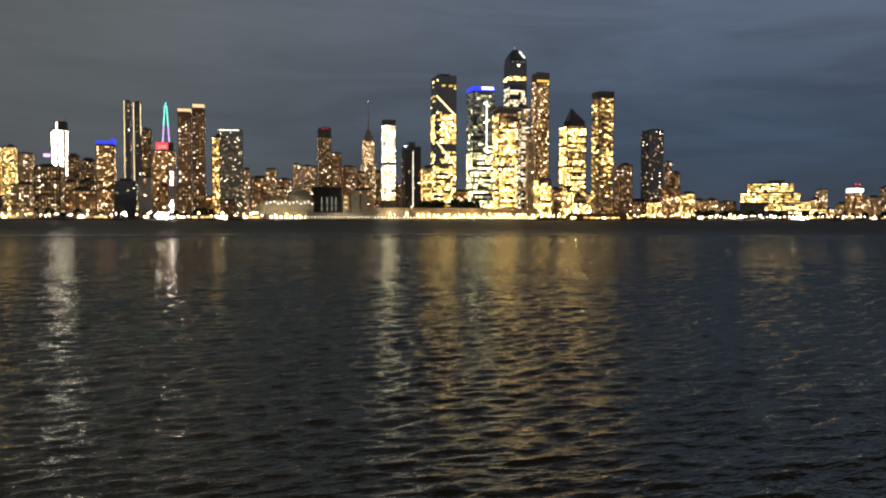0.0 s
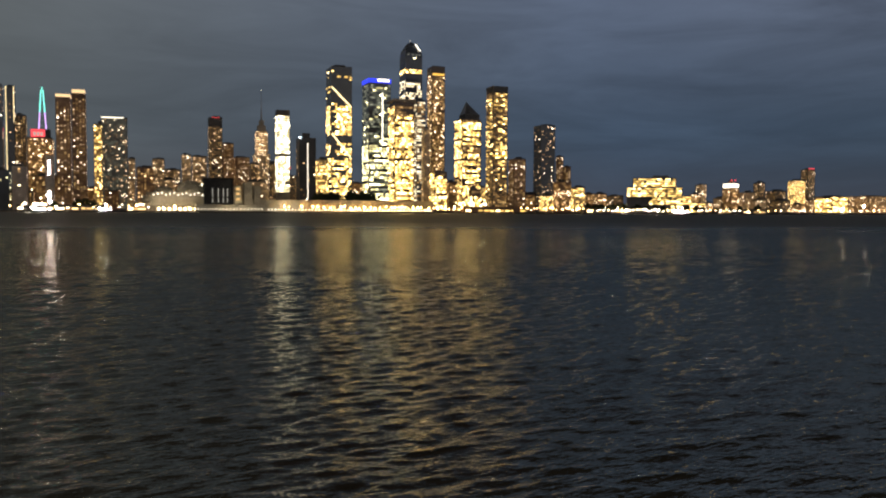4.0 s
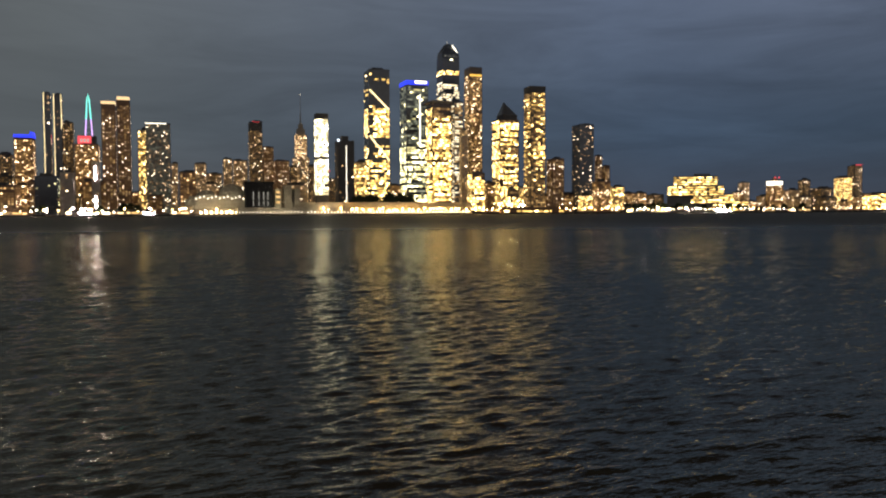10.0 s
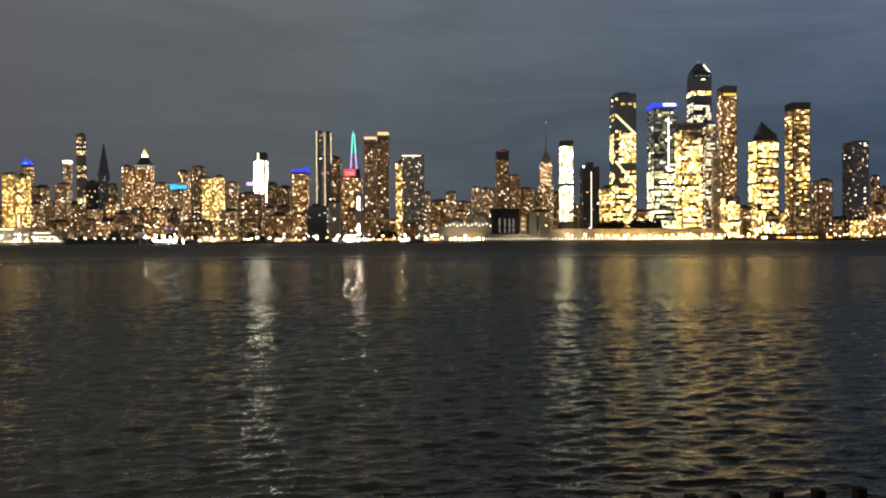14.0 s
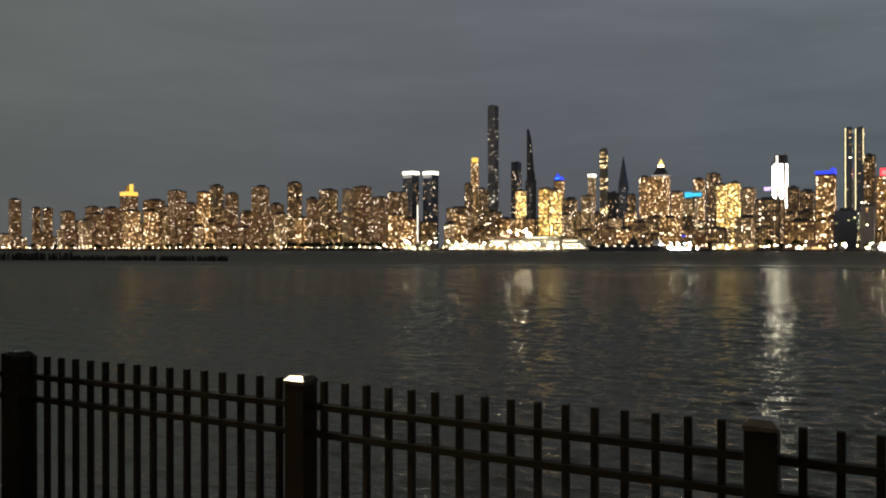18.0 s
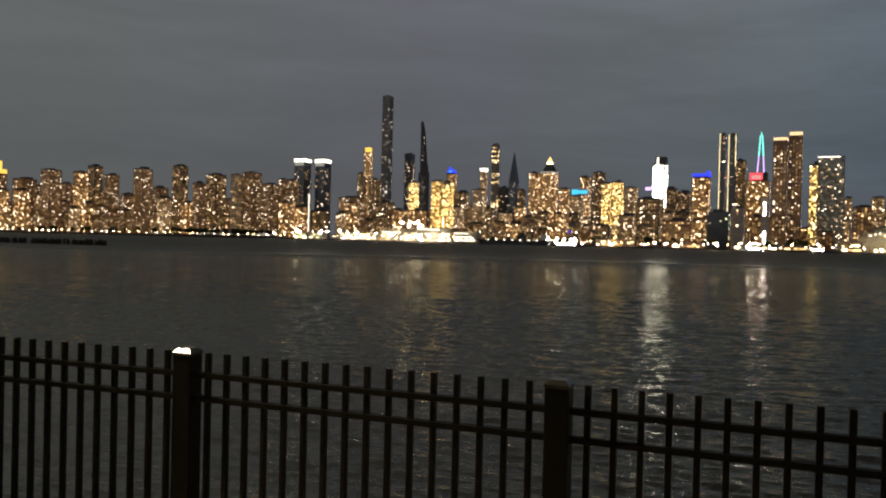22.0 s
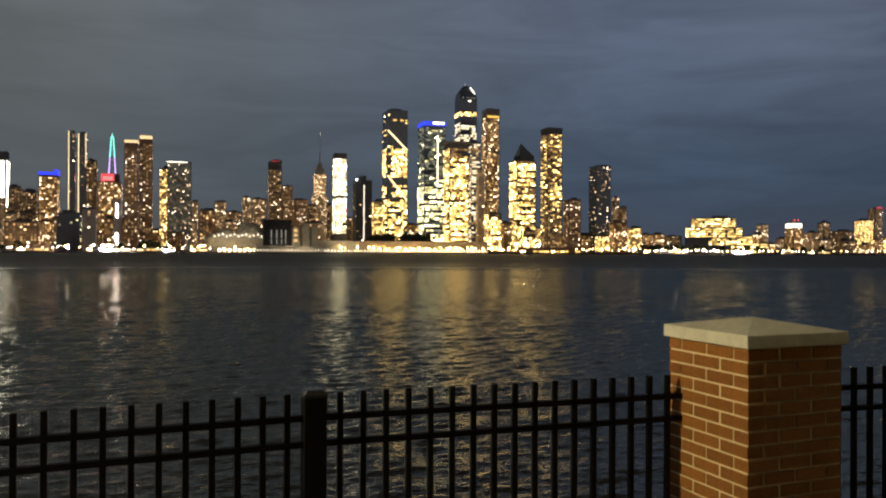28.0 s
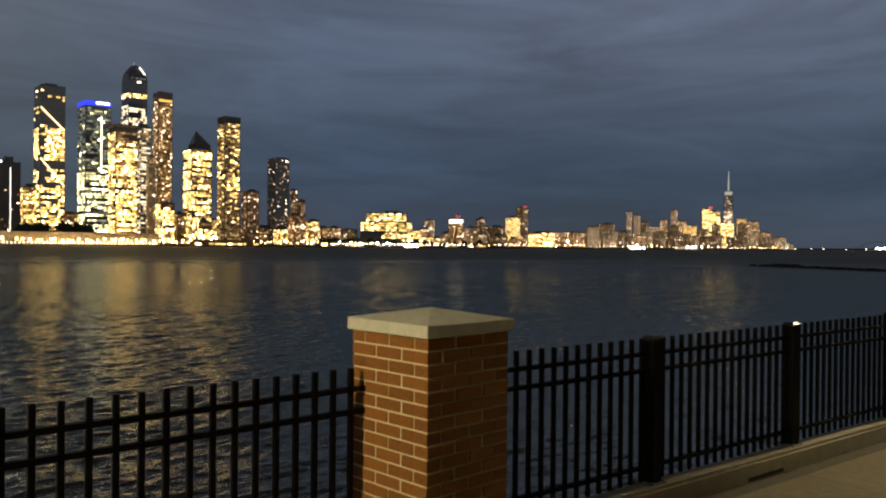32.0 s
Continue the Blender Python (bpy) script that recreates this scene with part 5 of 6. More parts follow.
tower("apartment_building", -32.43, 2100, 47.9, 163.2, "resid")
tower("apartment_building", -31.2, 2000, 39.8, 129.1, "resid")
tower("apartment_building", -30.22, 2200, 31.2, 156.4, "resid")
tower("apartment_building", -34.86, 2100, 49.5, 154.3, "dim")
tower("apartment_building", -35.97, 2050, 32.2, 127.9, "resid")
tower("residential_tower", -37.24, 2200, 39.2, 180.1, "dim")
tower("residential_tower", -39.62, 2200, 46.7, 167.0, "resid")
tower("apartment_building", -41.57, 2200, 35.6, 148.0, "resid")
tower("apartment_building", -42.58, 2300, 37.0, 176.3, "dim")
tower("apartment_building", -43.45, 2100, 33.6, 145.3, "amber")
tower("apartment_building", -45.2, 2100, 44.8, 146.4, "resid")
tower("apartment_building", -46.7, 2200, 54.0, 126.9, "resid")
tower("apartment_building", -49.36, 2200, 38.1, 105.4, "resid")
tower("apartment_building", -58.17, 2500, 31.4, 109.6, "resid")
tower("apartment_building", -55.04, 2500, 31.3, 138.0, "resid")
tower("apartment_building", -53.81, 2400, 21.4, 112.0, "resid")
tower("apartment_building", -53.18, 2400, 24.6, 111.3, "resid")
tower("apartment_building", -56.1, 2700, 18.3, 157.7, "dim")
tower("apartment_building", -52.03, 2400, 24.9, 94.9, "resid")
tower("apartment_building", -50.72, 2400, 22.1, 96.6, "resid")
tower("apartment_building", -38.46, 2300, 39.2, 126.5, "resid")
tower("apartment_building", -40.6, 2200, 31.0, 95.8, "resid")
tower("apartment_building", -44.24, 2300, 36.7, 125.7, "resid")


# ---- low rows between the towers ----
rows_rng = random.Random(21)


def block_row(b0, b1, d0, d1, low, high, seen0, seen1, styles, step=1.0):
    b = b0
    while b < b1:
        d = rows_rng.uniform(d0, d1)
        seen = rows_rng.uniform(seen0, seen1)
        top = rows_rng.uniform(low, high)
        tower("apartment_building", round(b, 2), int(d), seen, top, rows_rng.choice(styles))
        b += math.degrees(seen / d) * step * rows_rng.uniform(0.8, 1.25)


block_row(-65, -50, 2450, 2750, 30, 62, 22, 46, ("resid", "mixed", "dim", "resid"))
block_row(-52, -30, 2060, 2300, 55, 105, 24, 46, ("resid", "resid", "amber", "mixed"))
block_row(-52, -30, 2400, 2700, 80, 140, 26, 50, ("resid", "dim", "resid"))
block_row(-30, -18, 1700, 2100, 38, 90, 24, 44, ("resid", "mixed", "dim", "amber"))
block_row(-18, 0, 1500, 1800, 30, 78, 24, 46, ("mixed", "amber", "dim", "resid"))
block_row(-18, 0, 2000, 2300, 60, 105, 26, 46, ("mixed", "dim", "amber"))
block_row(0, 17, 1500, 1800, 25, 62, 24, 44, ("brownlow", "mixed", "resid", "dim"))
block_row(8, 22, 1950, 2300, 55, 95, 24, 44, ("mixed", "dim", "resid"))
block_row(20, 40, 1560, 1750, 25, 60, 26, 44, ("amber", "gold", "brownlow"))
block_row(39, 54, 2150, 2500, 20, 52, 26, 50, ("mixed", "amber", "resid", "dim"))
block_row(54, 63, 3000, 3500, 26, 62, 36, 60, ("dim", "resid", "mixed", "amber"))
block_row(62, 72, 3900, 4250, 24, 80, 40, 70, ("resid", "dim", "mixed"))
block_row(63, 70, 4300, 4600, 70, 130, 40, 60, ("resid", "dim", "dim", "mixed"))

# ---- quay: lamps, sheds, ships, trees ----
lamp_masters = []
for word, low_c, high_c in (("golden", (1.0, 0.58, 0.18), 60.0), ("white", (1.0, 0.86, 0.62), 22.0), ("amber", (1.0, 0.64, 0.28), 15.0)):
    bm = bmesh.new()
    cone(bm, 0, 0, 0, 6.0, 0.12, 0.08, 6)
    root = empty("quay_lamp", (0, 0, -60), 0, word + " quay lamp on a thin pole along the far shore", "street lamp", "lamps along the far shore")
    part("pole", bm, "steel", root)
    bm = bmesh.new()
    bmesh.ops.create_icosphere(bm, subdivisions=1, radius=1.05, matrix=Matrix.Translation((0, 0, 6.6)))
    part("globe", bm, glow("quay_lamp_" + word, low_c, low_c, high_c, high_c), root)
    lamp_masters.append(root)
lamp_rng = random.Random(31)
first = set()
b = -64.0
while b < 72.3:
    d = shore_at(b) + lamp_rng.uniform(2, 13)
    which = lamp_rng.choice((0, 0, 0, 2)) if 16 < b < 39 else lamp_rng.choice((0, 1, 1, 2, 2))
    m = pose(*site(b, d), LAND) @ Matrix.Diagonal((1, 1, lamp_rng.uniform(0.7, 1.2), 1))
    if which in first:
        ob = copy_thing(lamp_masters[which], m)
    else:
        first.add(which)
        ob = lamp_masters[which]
        ob.matrix_basis = m
    b += math.degrees(lamp_rng.uniform(7, 20) / d) * (0.6 if 17 < b < 50 else 1.0)


def shed(name, b, d, span, z, style, label, lights=True, deep=18.0, glow_mat="warm"):
    x, y = site(b, d)
    root = empty(name, (x, y, LAND), GRID, label, "building")
    bm = bmesh.new()
    box(bm, -span / 2, span / 2, 0, deep, 0, z)
    box(bm, -span / 2 - 0.6, span / 2 + 0.6, -0.6, deep + 0.6, z, z + 0.7)
    part("wall", bm, style, root)
    if lights:
        rg = random.Random(int(d + b * 10))
        quads = []
        u = -span / 2 + 2
        while u < span / 2 - 4:
            ln = rg.uniform(3, 11)
            if rg.random() < 0.75:
                quads.append((u, u + ln, 1.5, 1.5 + rg.uniform(1.6, 3.0)))
            if z > 9 and rg.random() < 0.5:
                quads.append((u, u + ln * 0.8, z - 4.0, z - 2.2))
            u += ln + rg.uniform(0.5, 4)
        child("glazing", pane_mesh("glazing", [("-y", 0.0, quads)], glow_mat), root, kind="stuff")
    return root


r, w, dep, h = tower("apartment_building", 49.67, 2300, 42.7, 66.2, "amber", "building under a white-lit drum with red lights")
crown(r, "crown", w * 0.9, dep * 0.9, h - 1, h + 11, "hall", "white-lit drum")
spire(r, "roof", h + 11, h + 22, w * 0.34, w * 0.12, "brick_wall", (0, 0))
for u in (-0.2, 0.2):
    bm = bmesh.new()
    bmesh.ops.create_icosphere(bm, subdivisions=1, radius=2.4, matrix=Matrix.Translation((u * w, -w * 0.3, h + 21)))
    part("beacon", bm, "red", r)
shed("pier_terminal", -20.0, 1375, 90, 16, "quay_wall", "long pier terminal with rows of bright lights", glow_mat="hall")
shed("pier_terminal", -24.2, 1420, 120, 13, "quay_wall", "long pier terminal with rows of bright lights", glow_mat="hall")
for b, d, span, z in ((-19.6, 1400, 76, 24), (-22.3, 1425, 60, 20), (-17.4, 1375, 56, 18)):
    r = shed("pier_terminal", b, d, span, z, "quay_wall", "stepped pier terminal with long white-lit decks", False, 22)
    for k in range(int(z / 6)):
        strip(r, "lit_deck", -span / 2 + 4 + 5 * (k % 2), span / 2 - 3 - 7 * k, 3.0 + 6 * k, 3.9 + 6 * k, 0.0, "hall", "long white-lit deck")
shed("pier_shed", -28.5, 1480, 60, 11, "stone_wall", "low pier shed with greenish lights", glow_mat="cool")
shed("wooded_pier", -34.9, 1440, 245, 3.0, "timber", "long dark timber pier under a row of trees", False, 30)
shed("pier_terminal", -33.8, 1620, 170, 12, "pale_wall", "long pier hall with a strip of white light", glow_mat="hall")
shed("pier_shed", -6.5, 1235, 60, 10, "stone_wall", "low quay building with lit doors")
shed("pier_shed", -1.6, 1225, 46, 9, "brick_wall", "low brown quay building with lit doors")
shed("pier_shed", 4.0, 1215, 110, 7, "dark_wall", "low dark quay building with lit doors")
shed("quay_garage", 9.4, 1206, 60, 12, "stone_wall", "low round-cornered garage with lit doors")
# pale hall on the quay: a drum-ended lower storey, lit decks, two domes above
r = empty("quay_hall", (*site(11.05, 1206), LAND), GRID, "pale round-ended hall on the quay with lit decks and domes", "building")
STADIUM = [(-30 + 15 * math.cos(a), 15 + 15 * math.sin(a)) for a in (math.pi / 2 + k * math.pi / 14 for k in range(15))] + [(42, 0), (42, 30)]


def stadium(name, z0, z1, shrink, mat, label=""):
    bm = bmesh.new()
    lo, hi = ([bm.verts.new((x * shrink, 15 + (y - 15) * shrink, z)) for x, y in STADIUM] for z in (z0, z1))
    for i in range(len(STADIUM)):
        bm.faces.new((lo[i - 1], lo[i], hi[i], hi[i - 1]))
    bm.faces.new(hi[::-1])
    bm.faces.new(lo)
    bmesh.ops.recalc_face_normals(bm, faces=bm.faces[:])
    return part(name, bm, mat, r, label)


stadium("lower_wall", 0, 7, 0.98, "stone_wall")
stadium("lower_parapet", 7.02, 9, 1.02, "quay_wall")
stadium("middle_wall", 9.02, 20, 0.99, "quay_wall", "plain pale wall with a rounded end")
stadium("deck_edge", 20.02, 22, 1.0, "quay_wall")
stadium("upper_wall", 22.02, 27, 0.86, "quay_wall")
for x, half_w, z1 in ((-14, 13, 36), (22, 20, 45)):
    bm = bmesh.new()
    bmesh.ops.create_uvsphere(bm, u_segments=24, v_segments=12, radius=1.0, matrix=Matrix.Translation((x, 15, 27.04)) @ Matrix.Diagonal((half_w, 13, z1 - 27, 1)))
    bmesh.ops.bisect_plane(bm, geom=bm.verts[:] + bm.edges[:] + bm.faces[:], plane_co=(0, 0, 27.03), plane_no=(0, 0, -1), clear_outer=True)
    part("dome", bm, "quay_wall", r, "pale rounded roof", smooth=True)
for k in range(13):
    u = -30 + 5.6 * k
    strip(r, "deck_lamp", u, u + 1.6, 22.1 + (k % 3) * 1.5, 24 + (k % 3) * 1.5, 0.6, "hall", "small white deck lamp")
for k in range(9):
    u = -24 + 7.2 * k
    strip(r, "door_light", u, u + 3.2, 1.2, 4.4, 0.0, "warm", "lit doorway")
r = shed("convention_hall", 21.9, 1236, 330, 17, "quay_wall", "long low beige hall along the quay with lamps at its foot", False)
for k in range(64):
    u = -162 + 5.1 * k
    strip(r, "door_light", u, u + 0.9 + 0.9 * (k * 7 % 5) / 4, 1.6, 3.0 + (k * 3 % 4) * 0.4, 0.0, "warm" if u > 0 else "hall", "small lit opening")
shed("quay_garage", 33.5, 1322, 110, 9, "brick_wall", "low quay building with golden lights", glow_mat="gold")
shed("pier_shed", 41.5, 1450, 90, 9, "dark_wall", "low dark pier shed with golden lights", glow_mat="gold")
shed("pier_shed", 50.5, 1650, 120, 8, "dark_wall", "low dark pier shed with golden lights", glow_mat="warm")
shed("pier_shed", 66.0, 2330, 130, 8, "dark_wall", "low pier shed with bright lights", glow_mat="warm")
# dark ventilation building with three lit slots
x, y = site(13.95, 1195)
r = empty("ventilation_building", (x, y, LAND), GRID, "dark windowless block with four faintly lit upright slots", "building")
bm = bmesh.new()
box(bm, -20, 20, 0, 30, 10, 47)
box(bm, -21, 21, -1, 31, 44, 48)
part("wall", bm, "vent_wall", r)
for u in (-9, -1, 6, 12):
    for z0, z1 in ((12.5, 19), (21, 33)):
        child("lit_slot", boxmesh("lit_slot", u - 0.45, u + 0.45, -0.4, -0.02, z0, z1, "crown_white"), r, label="faintly lit slot")
for u0, u1, top in ((22, 32, 37), (36, 48, 42), (51, 60, 38)):
    child("annex", boxmesh("annex", u0, u1, 2, 26, 0, top, "quay_wall", 0.4), r, label="pale windowless annex")
for z in (16, 24, 31):
    child("annex_window", boxmesh("annex_window", 24.5, 29.5, 1.4, 1.96, z, z + 3.2, "faint_glow"), r)
child("plinth", boxmesh("plinth", -32, 66, -4, 28, 0, 9.9, "quay_wall"), r, label="pale plinth")
for k in range(19):
    child("plinth_lamp", boxmesh("plinth_lamp", -30 + 5 * k, -28.8 + 5 * k, -4.5, -4.02, 2.5, 3.6, "hall"), r, label="small white lamp")
# lit column by the piers
x, y = site(-28.43, 1500)
r = empty("floodlit_chimney", (x, y, LAND), 0, "tall pale floodlit chimney by the piers", "chimney")
bm = bmesh.new()
cone(bm, 0, 0, 0, 92, 2.6, 1.8, 12)
part("shaft", bm, "pale_wall", r)
strip(r, "light_line", -0.4, 0.4, 14, 84, 1.9, "hall", "line of light")

# fill spots added to brighten the pale halls, turned away from the river
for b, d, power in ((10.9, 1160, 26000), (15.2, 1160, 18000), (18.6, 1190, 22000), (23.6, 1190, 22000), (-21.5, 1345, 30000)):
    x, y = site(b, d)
    r = empty("floodlight", (x, y, WATER), -b, "fill spot on a pile, added to brighten the pale quay halls", "floodlight", "wall-washing floodlights")
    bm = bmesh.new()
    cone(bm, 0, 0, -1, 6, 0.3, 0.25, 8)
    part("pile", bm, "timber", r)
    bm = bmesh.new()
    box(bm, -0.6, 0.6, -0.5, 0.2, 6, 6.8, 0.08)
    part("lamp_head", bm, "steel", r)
    wash = bpy.data.lights.new("fill_spot", "SPOT")
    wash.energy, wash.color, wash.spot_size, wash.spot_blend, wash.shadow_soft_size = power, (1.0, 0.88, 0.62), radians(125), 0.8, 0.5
    bulb = new("fill_spot", wash)
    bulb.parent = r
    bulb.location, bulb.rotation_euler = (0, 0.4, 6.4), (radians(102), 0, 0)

# floodlights on the piers
flood_rng = random.Random(41)


def floods(b0, b1, d, z0, z1, count, size, group, mat="flood"):
    for _ in range(count):
        b = flood_rng.uniform(b0, b1)
        x, y = site(b, d)
        z = flood_rng.uniform(z0, z1)
        root = empty("floodlight", (x, y, LAND), flood_rng.uniform(-20, 20), "bright floodlight on a mast on the far quay", "floodlight", group)
        bm = bmesh.new()
        cone(bm, 0, 0, 0, z, 0.25, 0.18, 6)
        part("mast", bm, "steel", root)
        bm = bmesh.new()
        s = size * flood_rng.uniform(0.6, 1.2)
        box(bm, -s, s, -0.5, 0.3, z, z + s * 1.2, 0.1)
        part("lamp_head", bm, mat, root)


floods(-22.0, -20.0, 1340, 22, 34, 9, 1.15, "pier floodlights")
floods(-26.0, -17.5, 1330, 3, 12, 22, 0.95, "pier floodlights")
floods(-9.9, -9.6, 1150, 18, 20, 2, 1.3, "pier floodlights", "blue")
floods(-30.0, -26.0, 1440, 8, 16, 8, 1.1, "pier floodlights")
floods(1.9, 2.9, 1190, 3, 10, 5, 1.1, "quay floodlights")
floods(3.2, 3.45, 1196, 6, 22, 4, 1.1, "quay floodlights")
floods(-5.5, 1.0, 1215, 3, 8, 10, 0.8, "quay floodlights")
floods(9.8, 13.2, 1215, 12, 16, 8, 0.6, "quay floodlights")
floods(31.0, 33.0, 1320, 3, 14, 8, 0.9, "quay floodlights")
floods(40.5, 45.0, 1440, 3, 8, 14, 0.8, "quay floodlights")
floods(56.0, 58.0, 1780, 6, 14, 3, 2.4, "quay floodlights")
floods(55.2, 55.35, 1740, 9, 12, 2, 2.2, "quay floodlights", "red")
floods(60.4, 61.2, 1930, 6, 9, 3, 1.6, "quay floodlights", "blue")
floods(65.0, 68.0, 2280, 3, 8, 10, 1.2, "quay floodlights")
floods(-11.4, -9.2, 1190, 3, 10, 8, 1.2, "quay floodlights")

# trees on the far quay
tree_rng = random.Random(51)


def tree_master():
    root = empty("tree", (0, 0, -60), 0, "dark leafy tree on the far quay", "tree", "trees along the far shore")
    bm = bmesh.new()
    cone(bm, 0, 0, 0, 4.5, 0.45, 0.25, 7)
    for k in range(5):
        a = k * math.tau / 5 + 0.3
        bmesh.ops.create_cone(bm, cap_ends=True, segments=5, radius1=0.18, radius2=0.05, depth=5,
                              matrix=Matrix.Translation((math.cos(a) * 1.2, math.sin(a) * 1.2, 6)) @ Matrix.Rotation(a, 4, "Z") @ Matrix.Rotation(0.5, 4, "Y"))
    part("trunk", bm, "bark", root)
    verts, faces = [], []
    for _ in range(420):
        d = Vector((tree_rng.gauss(0, 1), tree_rng.gauss(0, 1), tree_rng.gauss(0, 1))).normalized() * tree_rng.uniform(0.45, 1.0)
        lump = 1 + 0.35 * noise.noise(d * 2.3)
        c = Vector((d.x * 4.4 * lump, d.y * 4.4 * lump, 7.6 + d.z * 3.9 * lump))
        q = Euler((tree_rng.uniform(0, 6), tree_rng.uniform(0, 6), 0)).to_matrix()
        k = len(verts)
        s = tree_rng.uniform(0.35, 0.75)
        verts += [tuple(c + q @ Vector(p) * s) for p in ((-1, -0.6, 0), (1, -0.6, 0.2), (1.1, 0.6, 0), (-0.9, 0.7, -0.2))]
        faces.append((k, k + 1, k + 2, k + 3))
    child("crown", mesh_of("crown", verts, faces, "leaves"), root)
    return root


tree = tree_master()
places = [(tree_rng.uniform(40.0, 44.0), 22) for _ in range(26)] + [(tree_rng.uniform(44, 52), 15) for _ in range(16)] + \
         [(tree_rng.uniform(20.5, 26), 26) for _ in range(18)] + [(tree_rng.uniform(20.6, 24.6), 50) for _ in range(16)] + [(tree_rng.uniform(-64, -50), 15) for _ in range(26)] + \
         [(tree_rng.uniform(-16, 6), 12) for _ in range(22)] + [(tree_rng.uniform(-50, -30), 25) for _ in range(24)]
for k, (b, back) in enumerate(places):
    m = pose(*site(b, shore_at(b) + back + tree_rng.uniform(0, 30)), LAND, 0, 0, tree_rng.uniform(0, 360))
    s = tree_rng.uniform(0.8, 1.5) * (2.0 if back == 50 else 1.0)
    if k == 0:
        tree.matrix_basis = m
    else:
        copy_thing(tree, m @ Matrix.Diagonal((s, s, s, 1)))

px, py = site(-34.9, 1440)
for k in range(48):
    m = pose(px, py, LAND, 0, 0, GRID) @ pose(-118 + 5.0 * k, tree_rng.uniform(3, 26), 3.7, 0, 0, tree_rng.uniform(0, 360))
    copy_thing(tree, m @ Matrix.Diagonal((0.9, 0.9, tree_rng.uniform(0.6, 1.0), 1)))


# boats and ships
def boat(b, d, length, label, power="flood", turn=0.0):
    x, y = site(b, d)
    root = empty("ferry", (x, y, WATER), -b + turn, label, "boat")
    bm = bmesh.new()
    ring = [(-0.5, 0.0), (-0.46, 0.14), (0.3, 0.15), (0.5, 0.0), (0.3, -0.15), (-0.46, -0.14)]
    lo = [bm.verts.new((u * length * 0.94, v * length * 0.8, -0.4)) for u, v in ring]
    hi = [bm.verts.new((u * length, v * length, 2.4)) for u, v in ring]
    for i in range(6):
        bm.faces.new((lo[i], lo[(i + 1) % 6], hi[(i + 1) % 6], hi[i]))
    bm.faces.new(hi)
    bm.faces.new(lo[::-1])
    bmesh.ops.recalc_face_normals(bm, faces=bm.faces[:])
    part("hull", bm, "hull", root)
    child("cabin", boxmesh("cabin", -0.40 * length, 0.24 * length, -0.10 * length, 0.10 * length, 2.4, 5.2, "white_paint", 0.2), root)
    child("bridge", boxmesh("bridge", 0.0, 0.18 * length, -0.08 * length, 0.08 * length, 5.2, 7.6, "white_paint", 0.2), root)
    for k in range(6):
        u = (-0.36 + 0.10 * k) * length
        child("cabin_window", boxmesh("cabin_window", u, u + 0.07 * length, -0.10 * length - 0.12, -0.10 * length - 0.01, 3.1, 4.6, "white"), root)
    bm = bmesh.new()
    cone(bm, 0.05 * length, 0, 7.6, 10.5, 0.12, 0.06, 6)
    part("mast", bm, "steel", root)
    for u, z in ((-0.42, 5.6), (0.06, 10.6), (0.42, 3.4)):
        bm = bmesh.new()
        bmesh.ops.create_icosphere(bm, subdivisions=1, radius=0.6, matrix=Matrix.Translation((u * length, 0, z)))
        part("deck_light", bm, power, root)
    return root


boat(2.8, 1120, 24, "brightly lit white ferry near the far shore")
boat(6.59, 1130, 15, "small lit ferry near the far shore")
boat(46.46, 1480, 30, "lit white ferry near the far shore")
boat(62.5, 1900, 40, "lit white ferry off the southern piers")
boat(-9.75, 1110, 44, "large ferry flooded with white light")
boat(-30.9, 1440, 22, "small lit ferry by the northern piers")

# museum ship: long dark hull with a flat deck and an island
x, y = site(-13.6, 1195)
r = empty("aircraft_carrier", (x, y, WATER), 10, "long dark grey museum ship with a flat deck at its pier", "ship")
bm = bmesh.new()
ring = [(-54, -6), (-54, 6), (42, 9), (56, 0), (42, -9)]
lo = [bm.verts.new((u * 0.95, v * 0.8, -0.5)) for u, v in ring]
hi = [bm.verts.new((u, v, 7)) for u, v in ring]
for i in range(5):
    bm.faces.new((lo[i], lo[(i + 1) % 5], hi[(i + 1) % 5], hi[i]))
bm.faces.new(hi)
bmesh.ops.recalc_face_normals(bm, faces=bm.faces[:])
part("hull", bm, "hull", r)
child("flight_deck", boxmesh("flight_deck", -58, 54, -13, 13, 7.02, 8.6, "hull", 0.3), r)
child("island", boxmesh("island", 4, 17, -4, 4, 8.62, 15, "hull", 0.4), r)
child("bridge", boxmesh("bridge", 7, 14, -3, 3, 15.02, 19, "hull", 0.4), r)
spire(r, "mast", 19, 31, 0.6, 0.25, "steel", (10, 0))
child("deck_dome", boxmesh("deck_dome", 38, 50, -5, 5, 8.62, 17, "white_paint", 3.0), r, label="white dome")
for k in range(7):
    child("deck_light", boxmesh("deck_light", -40 + 12 * k, -37 + 12 * k, -13.6, -13.05, 7.2, 8.2, "hall"), r, label="lit deck edge")

# piles of an old pier, breakwater, far bridge
r = empty("old_pier_piles", (0, 0, WATER), 0, "rows of rotten timber piles of an old pier", "piles")
bm = bmesh.new()
pile_rng = random.Random(61)
for k in range(900):
    t = pile_rng.random()
    b = -64 + 21.9 * t
    d = 460 - 125 * t + pile_rng.uniform(-10, 10)
    x, y = site(b, d)
    cone(bm, x, y, -1, pile_rng.uniform(1.0, 2.4) * (1.6 if t < 0.55 else 1.0), 0.26, 0.22, 5)
me = bpy.data.meshes.new("pile")
bm.to_mesh(me)
bm.free()
me.materials.append(MAT["timber"])
child("pile", me, r, kind="stuff")
x0, y0 = site(71.2, 253)
r = empty("breakwater", (x0, y0, WATER), 0, "low dark rubble breakwater in the river", "breakwater")
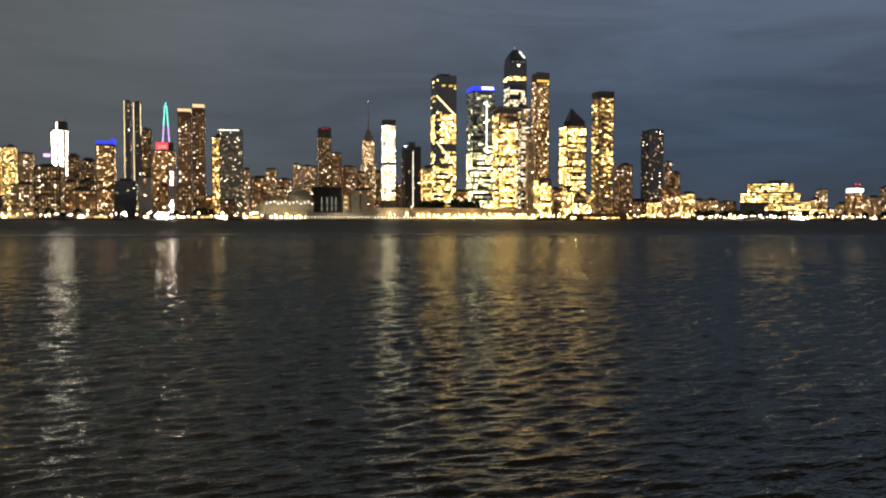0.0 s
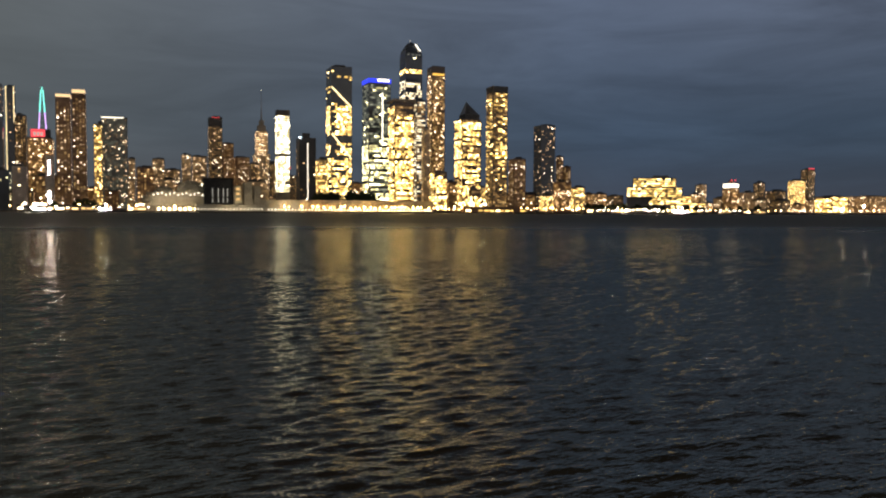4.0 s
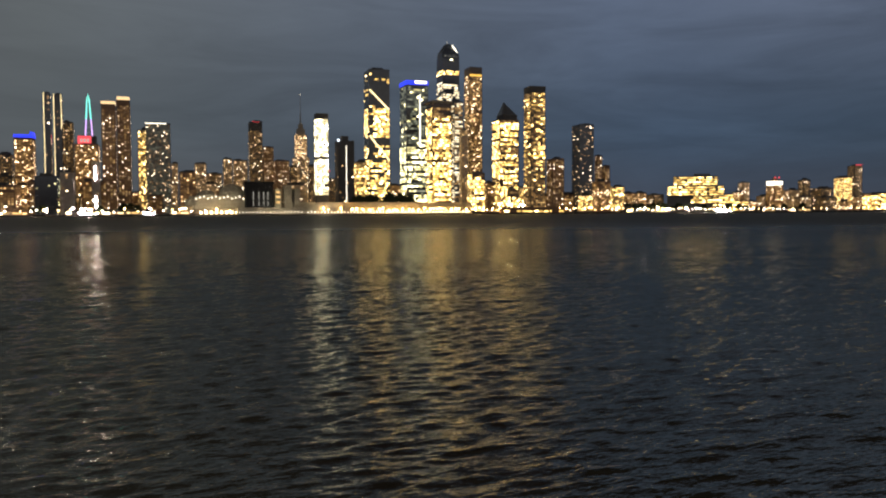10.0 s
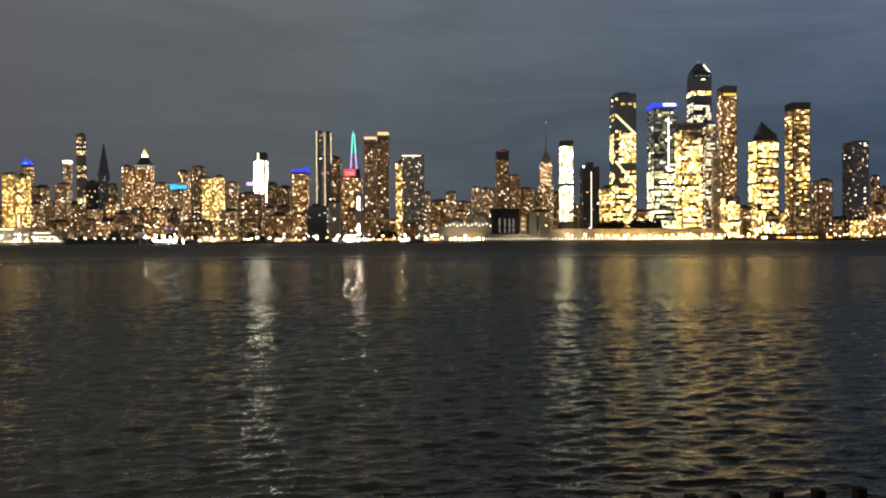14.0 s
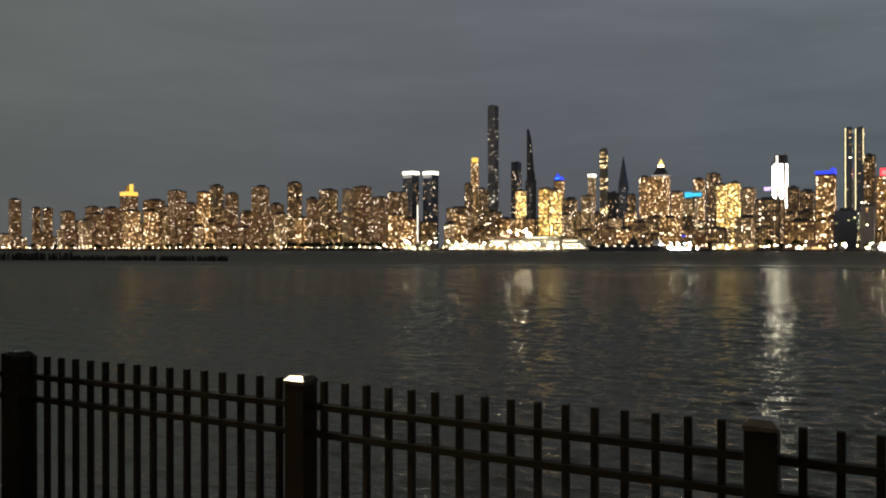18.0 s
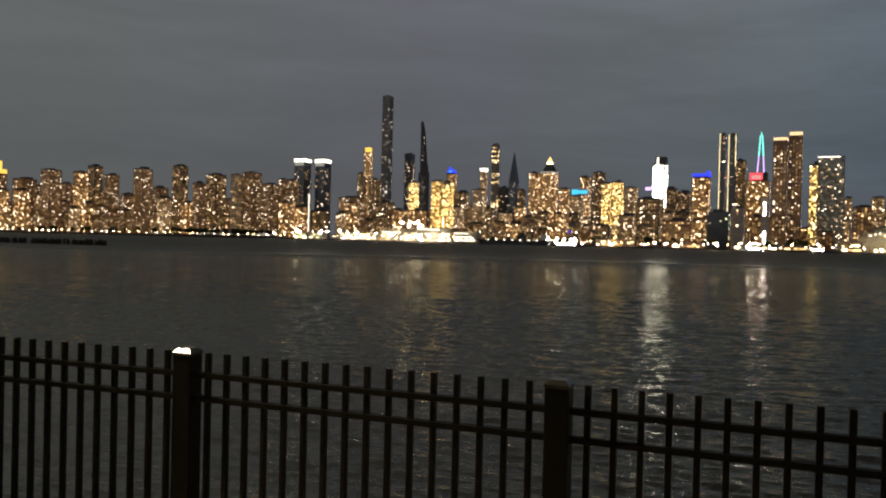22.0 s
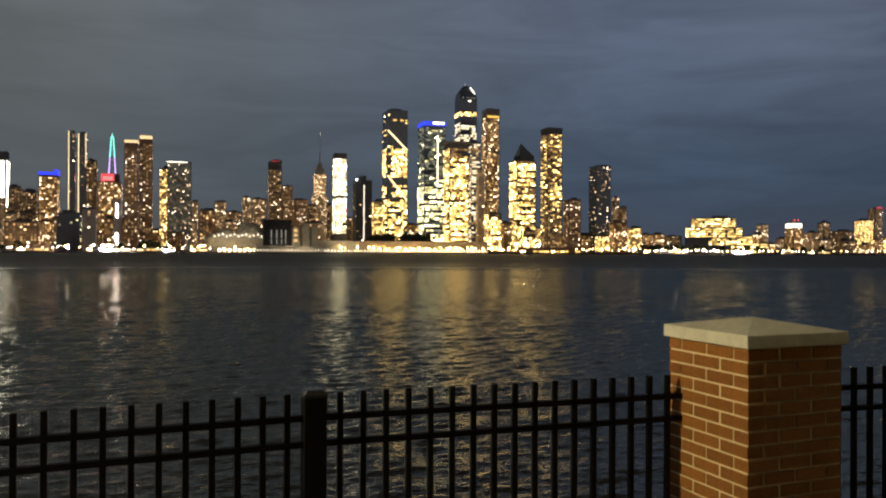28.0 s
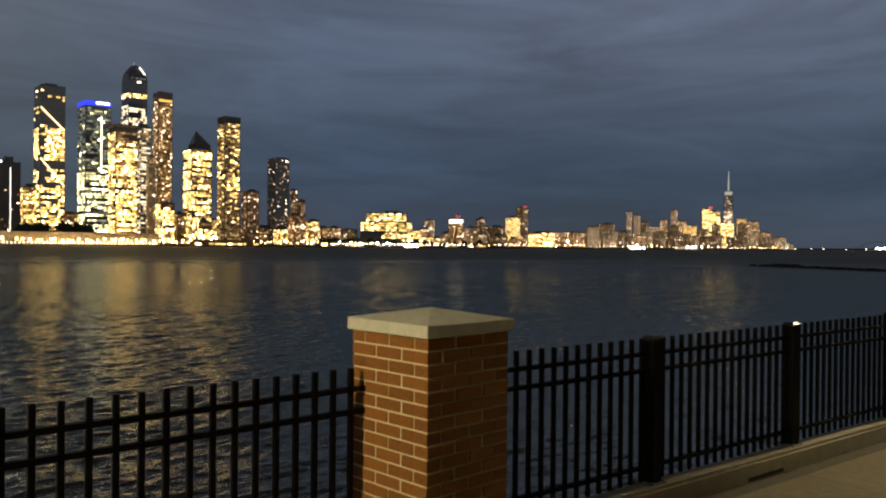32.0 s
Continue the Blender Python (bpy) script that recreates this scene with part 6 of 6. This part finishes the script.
rub = random.Random(62)
bm = bmesh.new()
for k in range(160):
    t = k / 160
    x, y = site(71.2 + 9 * t, 253 - 42 * t)
    s = rub.uniform(0.5, 1.0) * (1.5 if 0.12 < t < 0.3 else 1.0)
    bmesh.ops.create_icosphere(bm, subdivisions=1, radius=s, matrix=Matrix.Translation((x - x0 + rub.uniform(-1.5, 1.5), y - y0 + rub.uniform(-1.5, 1.5), 0.1)) @ Matrix.Diagonal((1.5, 1.2, 0.7, 1)))
me = bpy.data.meshes.new("rocks")
bm.to_mesh(me)
bm.free()
me.materials.append(MAT["timber"])
child("rocks", me, r, kind="stuff")
x, y = site(77.6, 4880)
r = empty("arch_bridge", (x, y, WATER), -77.6, "far lit arch bridge on the horizon", "bridge")
bm = bmesh.new()
for k in range(24):
    a0, a1 = math.pi * k / 24, math.pi * (k + 1) / 24
    p0, p1 = Vector((-95 * math.cos(a0), 0, 12 + 34 * math.sin(a0))), Vector((-95 * math.cos(a1), 0, 12 + 34 * math.sin(a1)))
    mid, way = (p0 + p1) / 2, p1 - p0
    bmesh.ops.create_cube(bm, size=1, matrix=Matrix.Translation(mid) @ Matrix.Rotation(-math.atan2(way.z, way.x), 4, "Y") @ Matrix.Diagonal((way.length, 4, 3, 1)))
part("arch", bm, "steel", r)
child("deck", boxmesh("deck", -150, 140, -4, 4, 10, 14, "steel"), r)
strip(r, "deck_light", -20, 140, 8, 12, 4, "white", "lit deck")
# low far southern shore
r = empty("southern_shore", (*site(76, 4930), WATER), -76, "thin dark far shore with a few lights", "shore", kind="structure")
child("bank", boxmesh("bank", -420, 700, 0, 20, 0, 9, "city_ground"), r)
for k in range(12):
    u = rub.uniform(-300, 500)
    child("far_light", boxmesh("far_light", u, u + rub.uniform(2, 6), -2, -0.05, 4, 7, "amber"), r)

# unseen wooded slope closing the land side, added to block low western sky
r = new("hillside", mesh_of("hillside", [(-600, -35, -0.1), (600, -140, -0.1), (600, -180, 85), (-600, -75, 85), (-600, -300, 85), (600, -420, 85)],
                            [(0, 1, 2, 3), (3, 2, 5, 4)], "leaves"))
tagged(r, "dark wooded slope behind the promenade, unseen, added to block the low western sky", "hillside", kind="structure")

# ---- paving slabs ----
slab_me = boxmesh("paving_slab", -0.744, 0.744, -0.744, 0.744, -0.06, 0.0, "paving", 0.006)
slabs = empty("promenade", (0, 0, 0), 0, "tan concrete paving slabs of the promenade", "pavement", kind="structure")
for i in range(-10, 1):
    for j in range(3):
        child("paving_slab", slab_me, slabs, (1.0 + i * 1.5, -0.866 - j * 1.5, 0.0))
right = empty("promenade", (*LEFT[-1], 0), BEND, "tan concrete paving slabs of the promenade beyond the bend", "pavement", kind="structure")
for i in range(0, 16):
    for j in range(3):
        child("paving_slab", slab_me, right, (0.62 + i * 1.5, -0.866 - j * 1.5, -0.004))
